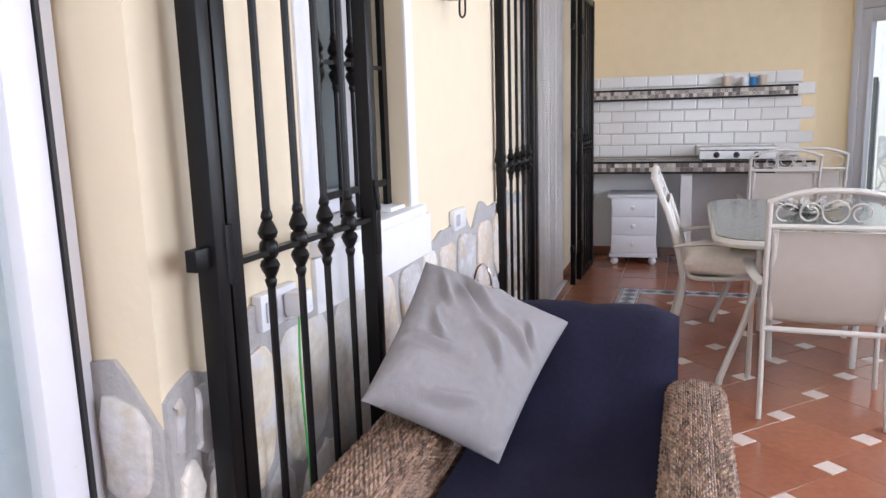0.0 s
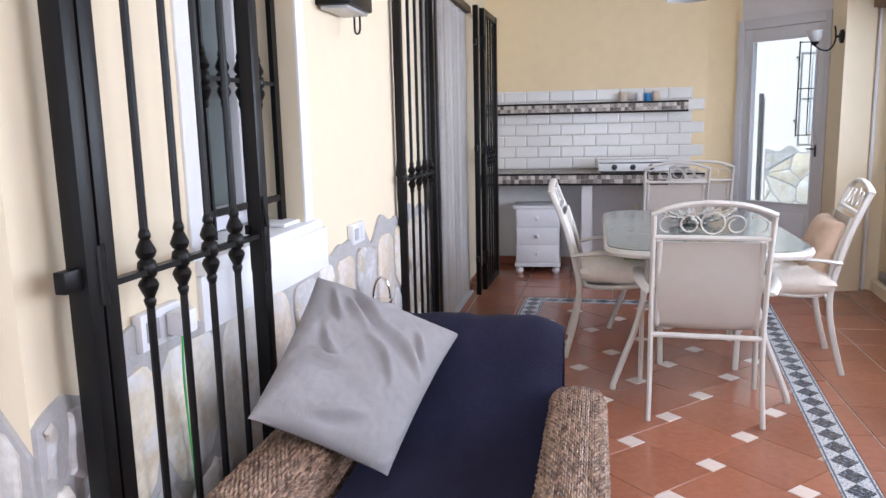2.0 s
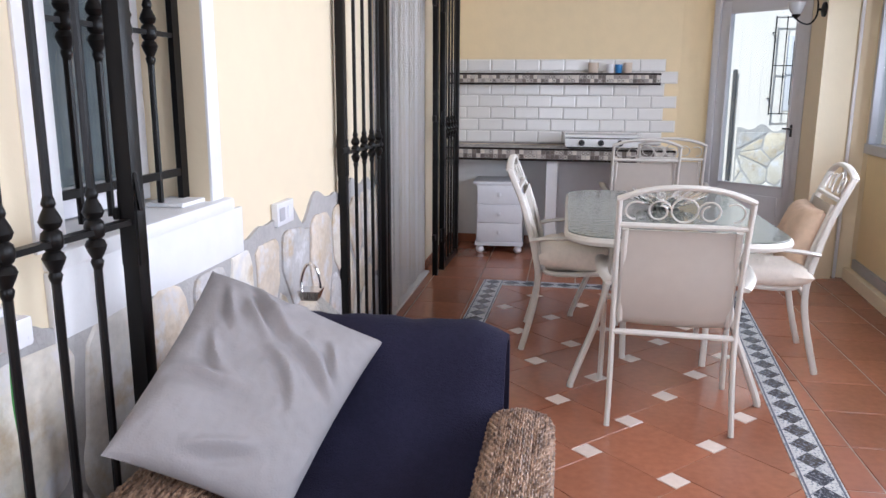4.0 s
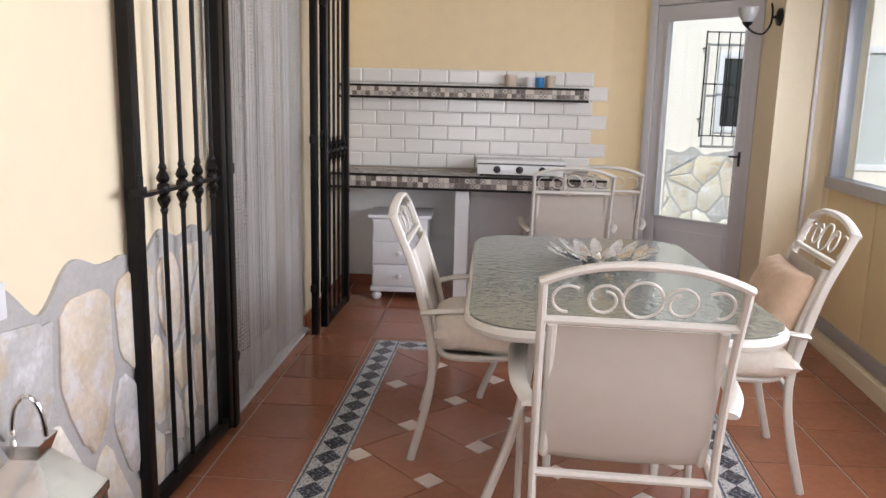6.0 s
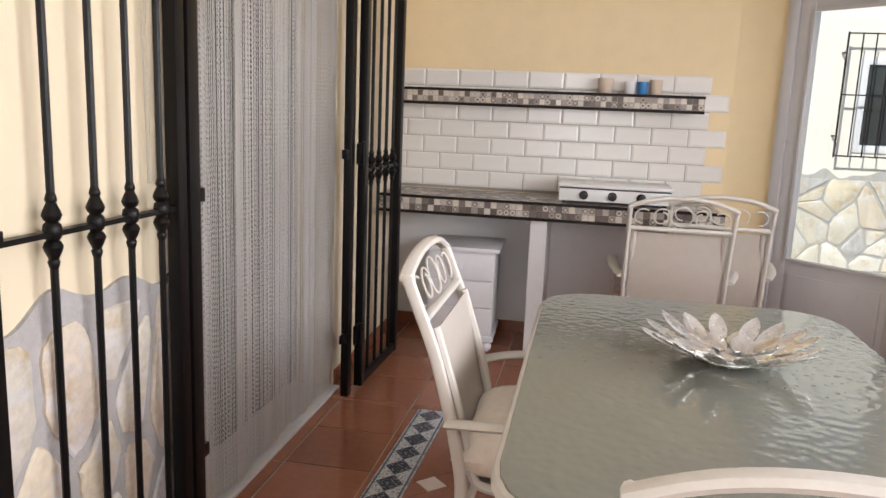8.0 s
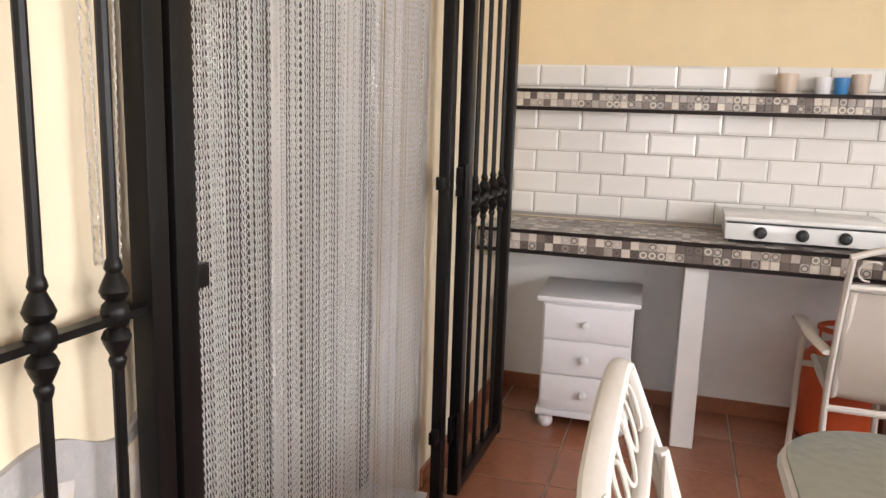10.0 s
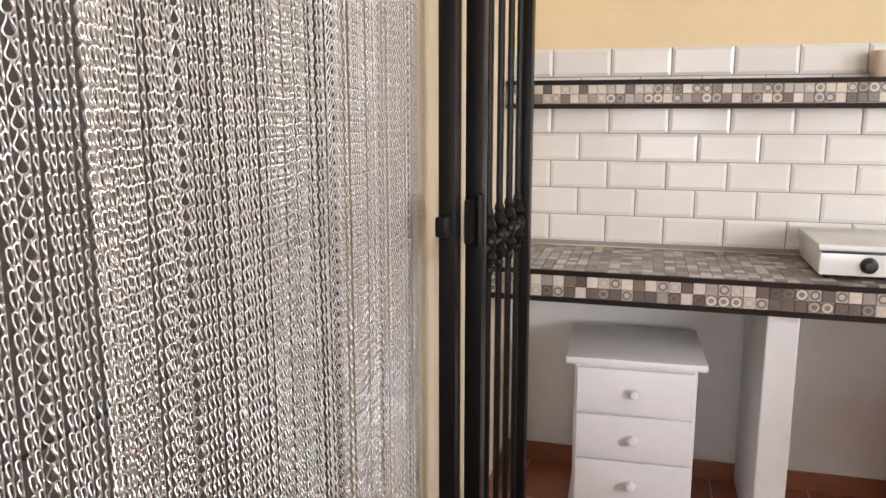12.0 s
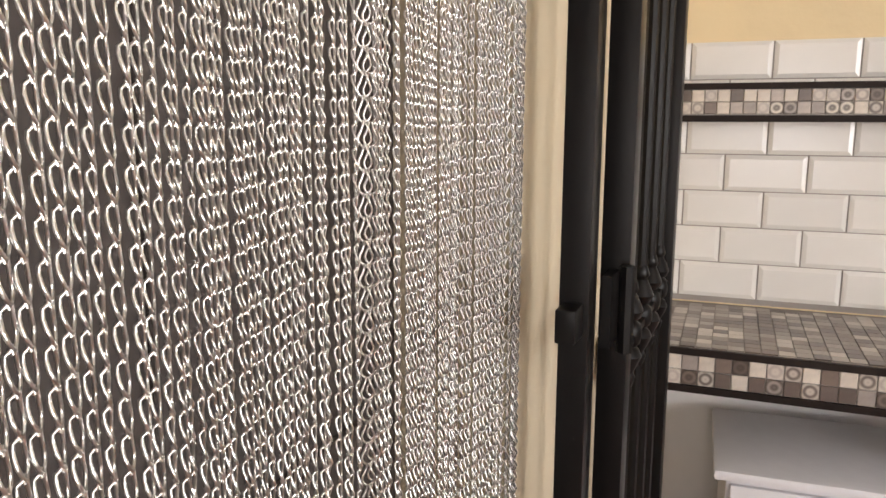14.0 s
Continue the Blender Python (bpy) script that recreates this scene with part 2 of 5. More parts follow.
def mosaic():
    """Small patchwork tiles: each one takes a grey, brown or cream ground and a motif."""
    m = ramp_by_object(material("patchwork mosaic", (0.4, 0.35, 0.3), 0.3, spread=0.15, scale=30),
                       [(0.62, 0.56, 0.48), (0.13, 0.105, 0.09), (0.33, 0.29, 0.26), (0.70, 0.64, 0.55), (0.19, 0.15, 0.125), (0.45, 0.40, 0.36), (0.14, 0.11, 0.095)])
    n, l = m.node_tree.nodes, m.node_tree.links
    tc = next(x for x in n if x.bl_idname == "ShaderNodeTexCoord")
    b = n["Principled BSDF"]
    w = n.new("ShaderNodeTexWave")
    w.wave_type, w.rings_direction = "RINGS", "SPHERICAL"
    w.inputs["Scale"].default_value, w.inputs["Distortion"].default_value = 27, 0.8
    l.new(tc.outputs["Object"], w.inputs["Vector"])
    info = n.new("ShaderNodeObjectInfo")
    f = n.new("ShaderNodeMath")
    f.operation = "MULTIPLY"
    f.inputs[1].default_value = 7.31
    l.new(info.outputs["Random"], f.inputs[0])
    f2 = n.new("ShaderNodeMath")
    f2.operation = "FRACT"
    l.new(f.outputs[0], f2.inputs[0])
    g = n.new("ShaderNodeMath")
    g.operation = "GREATER_THAN"
    g.inputs[1].default_value = 0.45
    l.new(f2.outputs[0], g.inputs[0])
    g2 = n.new("ShaderNodeMath")
    g2.operation = "MULTIPLY"
    l.new(g.outputs[0], g2.inputs[0])
    l.new(w.outputs["Fac"], g2.inputs[1])
    g3 = n.new("ShaderNodeMath")
    g3.operation = "MULTIPLY"
    g3.inputs[1].default_value = 0.85
    l.new(g2.outputs[0], g3.inputs[0])
    src = b.inputs["Base Color"].links[0].from_socket
    f3 = n.new("ShaderNodeMath")
    f3.operation = "PINGPONG"
    f3.inputs[1].default_value = 0.083
    l.new(info.outputs["Random"], f3.inputs[0])
    f4 = n.new("ShaderNodeMath")
    f4.operation = "GREATER_THAN"
    f4.inputs[1].default_value = 0.045
    l.new(f3.outputs[0], f4.inputs[0])
    ink = n.new("ShaderNodeMixRGB")
    ink.inputs[1].default_value, ink.inputs[2].default_value = (0.07, 0.055, 0.045, 1), (0.62, 0.57, 0.50, 1)
    l.new(f4.outputs[0], ink.inputs[0])
    mx = n.new("ShaderNodeMixRGB")
    l.new(ink.outputs[0], mx.inputs[2])
    l.new(g3.outputs[0], mx.inputs[0])
    l.new(src, mx.inputs[1])
    l.new(mx.outputs[0], b.inputs["Base Color"])
    return m


MOSAIC = mosaic()


def mosaic_top():
    """The worktop's patchwork, tile by tile from random islands."""
    m = material("patchwork worktop", (0.4, 0.36, 0.33), 0.3, spread=0.12, scale=40)
    n, l = m.node_tree.nodes, m.node_tree.links
    hsv = next(x for x in n if x.bl_idname == "ShaderNodeHueSaturation")
    geo = n.new("ShaderNodeNewGeometry")
    cr = n.new("ShaderNodeValToRGB")
    cr.color_ramp.interpolation = "CONSTANT"
    el = cr.color_ramp.elements
    cols = [(0.28, 0.25, 0.23), (0.14, 0.12, 0.11), (0.40, 0.37, 0.34), (0.22, 0.18, 0.16), (0.60, 0.56, 0.51)]
    while len(el) < 5:
        el.new(0.5)
    for k, c in enumerate(cols):
        el[k].position, el[k].color = k / 5, (*c, 1)
    l.new(geo.outputs["Random Per Island"], cr.inputs[0])
    l.new(cr.outputs[0], hsv.inputs["Color"])
    return m


MOSAICTOP = mosaic_top()


def border_tile():
    """Printed border: a row of dark diamonds between white triangles and thin edge lines; the tile's length lies along y."""
    m = material("blue grey printed border tile", (0.5, 0.5, 0.5), 0.25, spread=0.12, scale=30)
    n, l = m.node_tree.nodes, m.node_tree.links
    tc = next(x for x in n if x.bl_idname == "ShaderNodeTexCoord")
    hsv = next(x for x in n if x.bl_idname == "ShaderNodeHueSaturation")
    sep = n.new("ShaderNodeSeparateXYZ")
    l.new(tc.outputs["Object"], sep.inputs[0])

    def math(op, a, b=None):
        k = n.new("ShaderNodeMath")
        k.operation = op
        for i, v in enumerate((a, b)):
            if v is None:
                continue
            if isinstance(v, (int, float)):
                k.inputs[i].default_value = v
            else:
                l.new(v, k.inputs[i])
        return k.outputs[0]

    ax = math("ABSOLUTE", sep.outputs[0])
    fy = math("PINGPONG", math("ADD", sep.outputs[1], 10.0), 0.0625)
    dia = math("ADD", math("DIVIDE", ax, 0.052), math("DIVIDE", math("SUBTRACT", 0.0625, fy), 0.0625))
    dark = math("LESS_THAN", dia, 1.0)
    noise_t = n.new("ShaderNodeTexNoise")
    noise_t.inputs["Scale"].default_value, noise_t.inputs["Detail"].default_value = 85, 3
    l.new(tc.outputs["Object"], noise_t.inputs["Vector"])
    motif = math("GREATER_THAN", noise_t.outputs[0], 0.56)
    edge = math("MULTIPLY", math("GREATER_THAN", ax, 0.054), math("LESS_THAN", ax, 0.062))
    c1 = n.new("ShaderNodeMixRGB")
    c1.inputs[1].default_value, c1.inputs[2].default_value = (0.035, 0.04, 0.055, 1), (0.22, 0.235, 0.27, 1)
    l.new(motif, c1.inputs[0])
    c0 = n.new("ShaderNodeMixRGB")
    c0.inputs[1].default_value, c0.inputs[2].default_value = (0.56, 0.56, 0.56, 1), (0.24, 0.26, 0.29, 1)
    l.new(motif, c0.inputs[0])
    c2 = n.new("ShaderNodeMixRGB")
    l.new(dark, c2.inputs[0])
    l.new(c0.outputs[0], c2.inputs[1])
    l.new(c1.outputs[0], c2.inputs[2])
    c3 = n.new("ShaderNodeMixRGB")
    c3.inputs[2].default_value = (0.12, 0.13, 0.16, 1)
    l.new(edge, c3.inputs[0])
    l.new(c2.outputs[0], c3.inputs[1])
    l.new(c3.outputs[0], hsv.inputs["Color"])
    return m


BORDER = border_tile()


# ---- mesh helpers ----
def mesh(name, bm, mat, smooth=False):
    bmesh.ops.recalc_face_normals(bm, faces=bm.faces)
    me = bpy.data.meshes.new(name)
    bm.to_mesh(me)
    bm.free()
    me.materials.append(mat)
    if smooth:
        me.shade_smooth()
        me.set_sharp_from_angle(angle=radians(38))
    return me


def part(name, bm, mat, parent=None, label="", smooth=True):
    ob = new(name, mesh(name, bm, mat, smooth))
    if parent is not None:
        ob.parent = parent
    if label:
        ob["label"] = label
    return ob


def thing(name, label, category, m=None, group="", kind=""):
    ob = new(name)
    if m is not None:
        ob.matrix_world = m
    return tagged(ob, label, category, group, kind)


def structure(name, bm, mat, label="", category=""):
    return tagged(part(name, bm, mat, smooth=False), label, category, kind="structure")


def box(bm, x0, x1, y0, y1, z0, z1, bevel=0.0):
    r = bmesh.ops.create_cube(bm, size=1.0)
    bmesh.ops.scale(bm, vec=(x1 - x0, y1 - y0, z1 - z0), verts=r["verts"])
    bmesh.ops.translate(bm, vec=((x0 + x1) / 2, (y0 + y1) / 2, (z0 + z1) / 2), verts=r["verts"])
    if bevel:
        es = list({e for v in r["verts"] for e in v.link_edges})
        bmesh.ops.bevel(bm, geom=es, offset=bevel, segments=2, profile=0.6, affect="EDGES")
    return bm


def boxes(*rows, bevel=0.0):
    bm = bmesh.new()
    for r in rows:
        box(bm, *r, bevel=bevel)
    return bm


def tube(bm, pts, r, sides=8, flat=1.0, closed=False, cap=True, up=(0, 0, 1)):
    """A tube along pts; r a number or one per point; flat squeezes it along its second normal."""
    pts = [Vector(p) for p in pts]
    n = len(pts)
    rs = r if isinstance(r, (list, tuple)) else [r] * n
    rings = []
    prev = None
    for i, p in enumerate(pts):
        a = pts[(i - 1) % n] if (closed or i > 0) else p
        b = pts[(i + 1) % n] if (closed or i < n - 1) else p
        d = (b - a).normalized()
        if prev is None:
            u = Vector(up)
            if abs(u.dot(d)) > 0.95:
                u = Vector((1, 0, 0))
            prev = (u - d * u.dot(d)).normalized()
        else:
            prev = (prev - d * prev.dot(d)).normalized()
        w = d.cross(prev)
        rings.append([bm.verts.new(p + prev * (math.cos(2 * math.pi * k / sides) * rs[i] * flat) + w * (math.sin(2 * math.pi * k / sides) * rs[i])) for k in range(sides)])
    m = n if closed else n - 1
    for i in range(m):
        a, b = rings[i], rings[(i + 1) % n]
        for k in range(sides):
            bm.faces.new((a[k], a[(k + 1) % sides], b[(k + 1) % sides], b[k]))
    if cap and not closed:
        bm.faces.new(rings[0][::-1])
        bm.faces.new(rings[-1])
    return bm


def lathe(bm, profile, sides=20, at=(0, 0, 0)):
    """Turned shape from (radius, z) pairs."""
    at = Vector(at)
    rings = [[bm.verts.new(at + Vector((r * math.cos(2 * math.pi * k / sides), r * math.sin(2 * math.pi * k / sides), z))) for k in range(sides)] for r, z in profile]
    for a, b in zip(rings, rings[1:]):
        for k in range(sides):
            bm.faces.new((a[k], a[(k + 1) % sides], b[(k + 1) % sides], b[k]))
    bm.faces.new(rings[0][::-1])
    bm.faces.new(rings[-1])
    return bm


def smooth_path(pts, n=6):
    """Points of a smooth curve through pts."""
    pts = [Vector(p) for p in pts]
    out = []
    for i in range(len(pts) - 1):
        p0, p1, p2, p3 = pts[max(i - 1, 0)], pts[i], pts[i + 1], pts[min(i + 2, len(pts) - 1)]
        for k in range(n):
            t = k / n
            out.append(0.5 * ((2 * p1) + (p2 - p0) * t + (2 * p0 - 5 * p1 + 4 * p2 - p3) * t * t + (3 * p1 - p0 - 3 * p2 + p3) * t ** 3))
    return out + [pts[-1]]


def prism(bm, poly, z0, z1, chamfer=0.0):
    """An upright slab on a polygon, with a chamfered upper edge."""
    c = sum((Vector(p) for p in poly), Vector((0, 0))) / len(poly)
    rings = [[bm.verts.new((p[0], p[1], z0)) for p in poly]]
    if chamfer:
        rings.append([bm.verts.new((p[0], p[1], z1 - chamfer)) for p in poly])
        ins = []
        for p in poly:
            v = c - Vector(p)
            ins.append(Vector(p) + v.normalized() * min(chamfer * 1.4, v.length * 0.5))
        rings.append([bm.verts.new((p[0], p[1], z1)) for p in ins])
    else:
        rings.append([bm.verts.new((p[0], p[1], z1)) for p in poly])
    n = len(poly)
    for a, b in zip(rings, rings[1:]):
        for k in range(n):
            bm.faces.new((a[k], a[(k + 1) % n], b[(k + 1) % n], b[k]))
    bm.faces.new(rings[-1])
    bm.faces.new(rings[0][::-1])
    return bm


def clip(poly, a, b):
    """The part of a polygon on the left of the line from a to b."""
    out = []
    ax, ay = a
    dx, dy = b[0] - ax, b[1] - ay
    side = [dx * (p[1] - ay) - dy * (p[0] - ax) for p in poly]
    for i in range(len(poly)):
        p, q, s, t = poly[i], poly[(i + 1) % len(poly)], side[i], side[(i + 1) % len(poly)]
        if s >= 0:
            out.append(p)
        if s * t < 0:
            k = s / (s - t)
            out.append((p[0] + (q[0] - p[0]) * k, p[1] + (q[1] - p[1]) * k))
    return out


def clip_in(poly, region):
    for i in range(len(region)):
        if len(poly) < 3:
            return []
        poly = clip(poly, region[i], region[(i + 1) % len(region)])
    return poly


def area(poly):
    return 0.5 * sum(poly[i][0] * poly[(i + 1) % len(poly)][1] - poly[(i + 1) % len(poly)][0] * poly[i][1] for i in range(len(poly)))


def shrink(poly, d):
    """Move all edges of a convex polygon inwards by d."""
    out = list(poly)
    n = len(poly)
    for i in range(n):
        a, b = Vector(poly[i]), Vector(poly[(i + 1) % n])
        e = b - a
        if e.length < 1e-6:
            continue
        nrm = Vector((-e.y, e.x)).normalized() * d
        out = clip(out, tuple(a + nrm), tuple(b + nrm)) if len(out) > 2 else []
    return out


# ---- the room's shell ----
HX = -1.02          # outer face of the house wall
BY = 7.07           # back wall
# angled door wall in the far corner, and the window wall
D0, D1 = Vector((0.965, 7.06)), Vector((1.70, 6.37))
DD = (D1 - D0).normalized()
DN = Vector((-DD.y, DD.x))   # outwards (away from the room)
if DN.y < 0:
    DN = -DN
W0, W1 = Vector((2.0, 6.2)), Vector((1.42, -1.5))   # window wall line, far to near
WD = (W1 - W0).normalized()
WN = Vector((1, 0)) - WD * WD.x
WN.normalize()
TOP = 2.55

bm = bmesh.new()
for y0, y1, z0, z1 in ((-1.5, 0.25, 0, TOP), (0.25, 1.29, 2.15, TOP), (1.29, 1.95, 0, TOP), (1.95, 2.60, 0, 0.97), (1.95, 2.60, 2.15, TOP),
                       (2.60, 4.50, 0, TOP), (4.50, 5.88, 2.12, TOP), (5.88, 7.3, 0, TOP)):
    box(bm, HX - 0.28, HX, y0, y1, z0, z1)
structure("wall_house", bm, WALL, "smooth cream painted house wall", "wall")
structure("wall_back", boxes((HX, 0.985, BY, BY + 0.25, 0, TOP)), BACK, "smooth yellow painted end wall", "wall")
# white painted lower part under the worktop
structure("wall_lower_panel", boxes((HX + 0.004, 0.80, BY - 0.006, BY, 0.07, 0.775)), WHITEWALL, "white painted wall under the worktop", "wall")


def slab_between(bm, a, b, n, t, z0, z1, off=0.0):
    """A straight piece of wall from a to b, t thick along n."""
    p = [a + n * off, b + n * off, b + n * (off + t), a + n * (off + t)]
    lo = [bm.verts.new((v.x, v.y, z0)) for v in p]
    hi = [bm.verts.new((v.x, v.y, z1)) for v in p]
    bm.faces.new(lo[::-1])
    bm.faces.new(hi)
    for k in range(4):
        bm.faces.new((lo[k], lo[(k + 1) % 4], hi[(k + 1) % 4], hi[k]))


s_open0, s_open1 = 0.185, 0.915
bm = bmesh.new()
slab_between(bm, D0 + DD * s_open1, D1, DN, 0.2, 0, TOP)
slab_between(bm, D0 + DD * s_open0, D0 + DD * s_open1, DN, 0.2, 2.04, TOP)
structure("wall_corner", (lambda q: (slab_between(q, D0 - DD * 0.03, D0 + DD * s_open0, DN, 0.2, 0, TOP), q)[1])(bmesh.new()), BACK, "yellow painted strip of wall beside the garden door", "wall")
structure("wall_door", bm, GREYWALL, "pale grey painted angled wall round the garden door", "wall")
bm = bmesh.new()
a, b, c = Vector((0.862, BY - 0.001)), Vector((0.985, BY - 0.02)), D0 + DD * 0.150 - DN * 0.001
arc = [a * (1 - k / 14) ** 2 + b * (2 * k / 14 * (1 - k / 14)) + c * (k / 14) ** 2 for k in range(15)] + [Vector((0.985, BY + 0.02))]
lo, hi = [bm.verts.new((p.x, p.y, 0)) for p in arc], [bm.verts.new((p.x, p.y, TOP)) for p in arc]
for k in range(len(arc)):
    bm.faces.new((lo[k], lo[(k + 1) % len(arc)], hi[(k + 1) % len(arc)], hi[k]))
tagged(part("wall_corner_round", bm, BACK), "rounded yellow painted inner corner", "wall", kind="structure")
bm = bmesh.new()
slab_between(bm, D1, W0, Vector((0.4, 1)).normalized(), 0.2, 0, TOP)
PC = [Vector(p) for p in ((1.655, 6.13), (1.87, 6.185), (1.90, 6.29), (1.72, 6.40), (1.64, 6.425))]
lo, hi = [bm.verts.new((p.x, p.y, 0)) for p in PC], [bm.verts.new((p.x, p.y, TOP)) for p in PC]
bm.faces.new(lo[::-1])
bm.faces.new(hi)
for k in range(5):
    bm.faces.new((lo[k], lo[(k + 1) % 5], hi[(k + 1) % 5], hi[k]))
structure("wall_pillar", bm, WALL, "cream painted pillar beside the glazing", "wall")
# window wall: low panel wall, lintel and posts
wl_len = (W1 - W0).length
posts = [0.0, 0.10, 2.05, 2.20, 4.10, 4.25, 6.10, 6.25, wl_len - 0.15, wl_len]
bm = bmesh.new()
slab_between(bm, W0, W1, WN, 0.12, 0, 0.10)
slab_between(bm, W0, W1, WN, 0.12, 2.12, TOP)
for k in range(0, len(posts), 2):
    slab_between(bm, W0 + WD * posts[k], W0 + WD * posts[k + 1], WN, 0.12, 0.10, 2.12)
structure("wall_window", bm, WALL, "cream painted wall of the glazed side", "wall")
# unseen end wall, added to close the room and let the fill in
bm = bmesh.new()
for x0, x1, z0, z1 in ((-1.3, -0.9, 0, TOP), (0.55, 1.7, 0, TOP), (-0.9, 0.55, 2.15, TOP), (-0.9, 0.55, 0, 0.5)):
    box(bm, x0, x1, -1.7, -1.5, z0, z1)
structure("wall_near", bm, WALL, "unseen added end wall with an opening for the fill lamp", "wall")
structure("ceiling", boxes((HX - 0.3, 2.5, -1.7, 7.3, TOP, TOP + 0.15)), CEIL, "plain white ceiling", "ceiling")
structure("ground", boxes((-60, 60, -60, 80, -0.35, -0.06)), EARTH, "pale paving outside", "ground")
structure("floor_bed", boxes((HX - 0.28, 2.02, -1.5, 7.32, -0.06, -0.004)), GROUT, "pale red grout between the floor tiles", "floor")
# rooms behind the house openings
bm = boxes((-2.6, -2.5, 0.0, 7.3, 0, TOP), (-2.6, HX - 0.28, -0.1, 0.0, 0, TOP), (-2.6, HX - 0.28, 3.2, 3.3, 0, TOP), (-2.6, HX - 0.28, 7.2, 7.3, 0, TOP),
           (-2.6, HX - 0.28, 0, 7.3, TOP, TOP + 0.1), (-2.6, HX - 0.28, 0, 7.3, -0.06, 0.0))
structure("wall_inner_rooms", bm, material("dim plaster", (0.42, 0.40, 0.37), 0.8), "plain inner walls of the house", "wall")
structure("beam", (lambda b: (slab_between(b, W0 - WD * 0.1, W1, -WN, 0.16, 2.03, 2.17), b)[1])(bmesh.new()), BEAM, "brown timber beam over the glazing", "beam")


# ---- stone dado ----
def voronoi(w, h, n, seed, relax=2):
    """Cells of a rectangle of w by h."""
    rnd = random.Random(seed)
    pts = [(rnd.random() * w, rnd.random() * h) for _ in range(n)]
    cells = []
    for _ in range(relax + 1):
        cells = []
        for i, p in enumerate(pts):
            poly = [(0, 0), (w, 0), (w, h), (0, h)]
            for j, q in enumerate(pts):
                if i == j or (p[0] - q[0]) ** 2 + (p[1] - q[1]) ** 2 > 1.5:
                    continue
                mx, my = (p[0] + q[0]) / 2, (p[1] + q[1]) / 2
                dx, dy = q[0] - p[0], q[1] - p[1]
                poly = clip(poly, (mx, my), (mx - dy, my + dx))
                if len(poly) < 3:
                    break
            cells.append(poly)
        pts = [(sum(v[0] for v in c) / len(c), sum(v[1] for v in c) / len(c)) if len(c) > 2 else p for c, p in zip(cells, pts)]
    return [c for c in cells if len(c) > 2]


def round_poly(poly, k=0.16, rnd=None):
    """Cut the corners of a polygon twice and roughen it."""
    for _ in range(2):
        out = []
        for i in range(len(poly)):
            a, b = poly[i], poly[(i + 1) % len(poly)]
            out += [(a[0] + (b[0] - a[0]) * k, a[1] + (b[1] - a[1]) * k), (b[0] - (b[0] - a[0]) * k, b[1] - (b[1] - a[1]) * k)]
        poly = out
    if rnd:
        poly = [(x + rnd.uniform(-0.007, 0.007), y + rnd.uniform(-0.007, 0.007)) for x, y in poly]
    return poly


def dado(name, m, w, h, n, seed, label, stretch=1.0, gap=0.017, wave=0.05, dip=0.0, corner=0.15, relax=2):
    """Crazy-paving stones in grey mortar, standing on a wall; m takes (along, up, out) to the room."""
    rnd = random.Random(seed + 5)
    k = int(w / 0.02) + 2
    bm = bmesh.new()
    ph = [rnd.uniform(0, 6.3) for _ in range(4)]

    def edge(u):
        return h + wave * (0.5 * math.sin(u * 13 + ph[0]) + 0.45 * math.sin(u * 23 + ph[1]) + 0.6 * abs(math.sin(u * 8.5 + ph[2])) - 0.4) - dip * max(0.0, 1 - (w - u) / 0.085)

    us = [w * i / (k - 1) for i in range(k)]
    rows = []
    for out_, zs in ((0.0, None), (0.011, None)):
        rows.append(([bm.verts.new((u, 0, out_)) for u in us], [bm.verts.new((u, edge(u), out_)) for u in us]))
    for i in range(k - 1):
        (b0, t0), (b1, t1) = rows
        bm.faces.new((b1[i], b1[i + 1], t1[i + 1], t1[i]))
        bm.faces.new((t0[i], t1[i], t1[i + 1], t0[i + 1]))
    for s in (0, -1):
        bm.faces.new((rows[0][0][s], rows[1][0][s], rows[1][1][s], rows[0][1][s]))
    bed = structure(name, bm, MORTAR, label, "stone cladding")
    bed.matrix_world = m
    for c in voronoi(w, (h - 0.04) / stretch, n, seed, relax):
        c = [(x, y * stretch) for x, y in c]
        c = shrink(c, gap * rnd.uniform(0.7, 1.25))
        if len(c) < 3 or area(c) < 0.002:
            continue
        c = round_poly(c, corner, rnd)
        c = [(x, min(y, edge(x) - 0.022)) for x, y in c]
        bm = bmesh.new()
        prism(bm, c, 0.009, 0.011 + rnd.uniform(0.006, 0.013), 0.005)
        part("stone", bm, STONE, bed)
    return bed


def frame_on(origin, along, out):
    """Matrix from (along, up, out) to the room."""
    a, o = Vector(along).normalized(), Vector(out).normalized()
    m = Matrix.Identity(4)
    m.col[0], m.col[1], m.col[2], m.col[3] = (*a, 0), (0, 0, 1, 0), (*o, 0), (*origin, 1)
    return m


dado("stone_dado_house", frame_on((HX, 4.50, 0), (0, -1, 0), (1, 0, 0)), 4.50 - 1.29, 0.86, 42, 11, "cream and ochre flat stones in wide grey mortar", 1.7, dip=0.10)
dado("stone_dado_reveal", frame_on((HX - 0.14, 1.29, 0), (1, 0, 0), (0, -1, 0)), 0.14, 0.86, 4, 3, "flat stones in grey mortar in the door reveal", 2.2, 0.012, 0.01, 0.12)

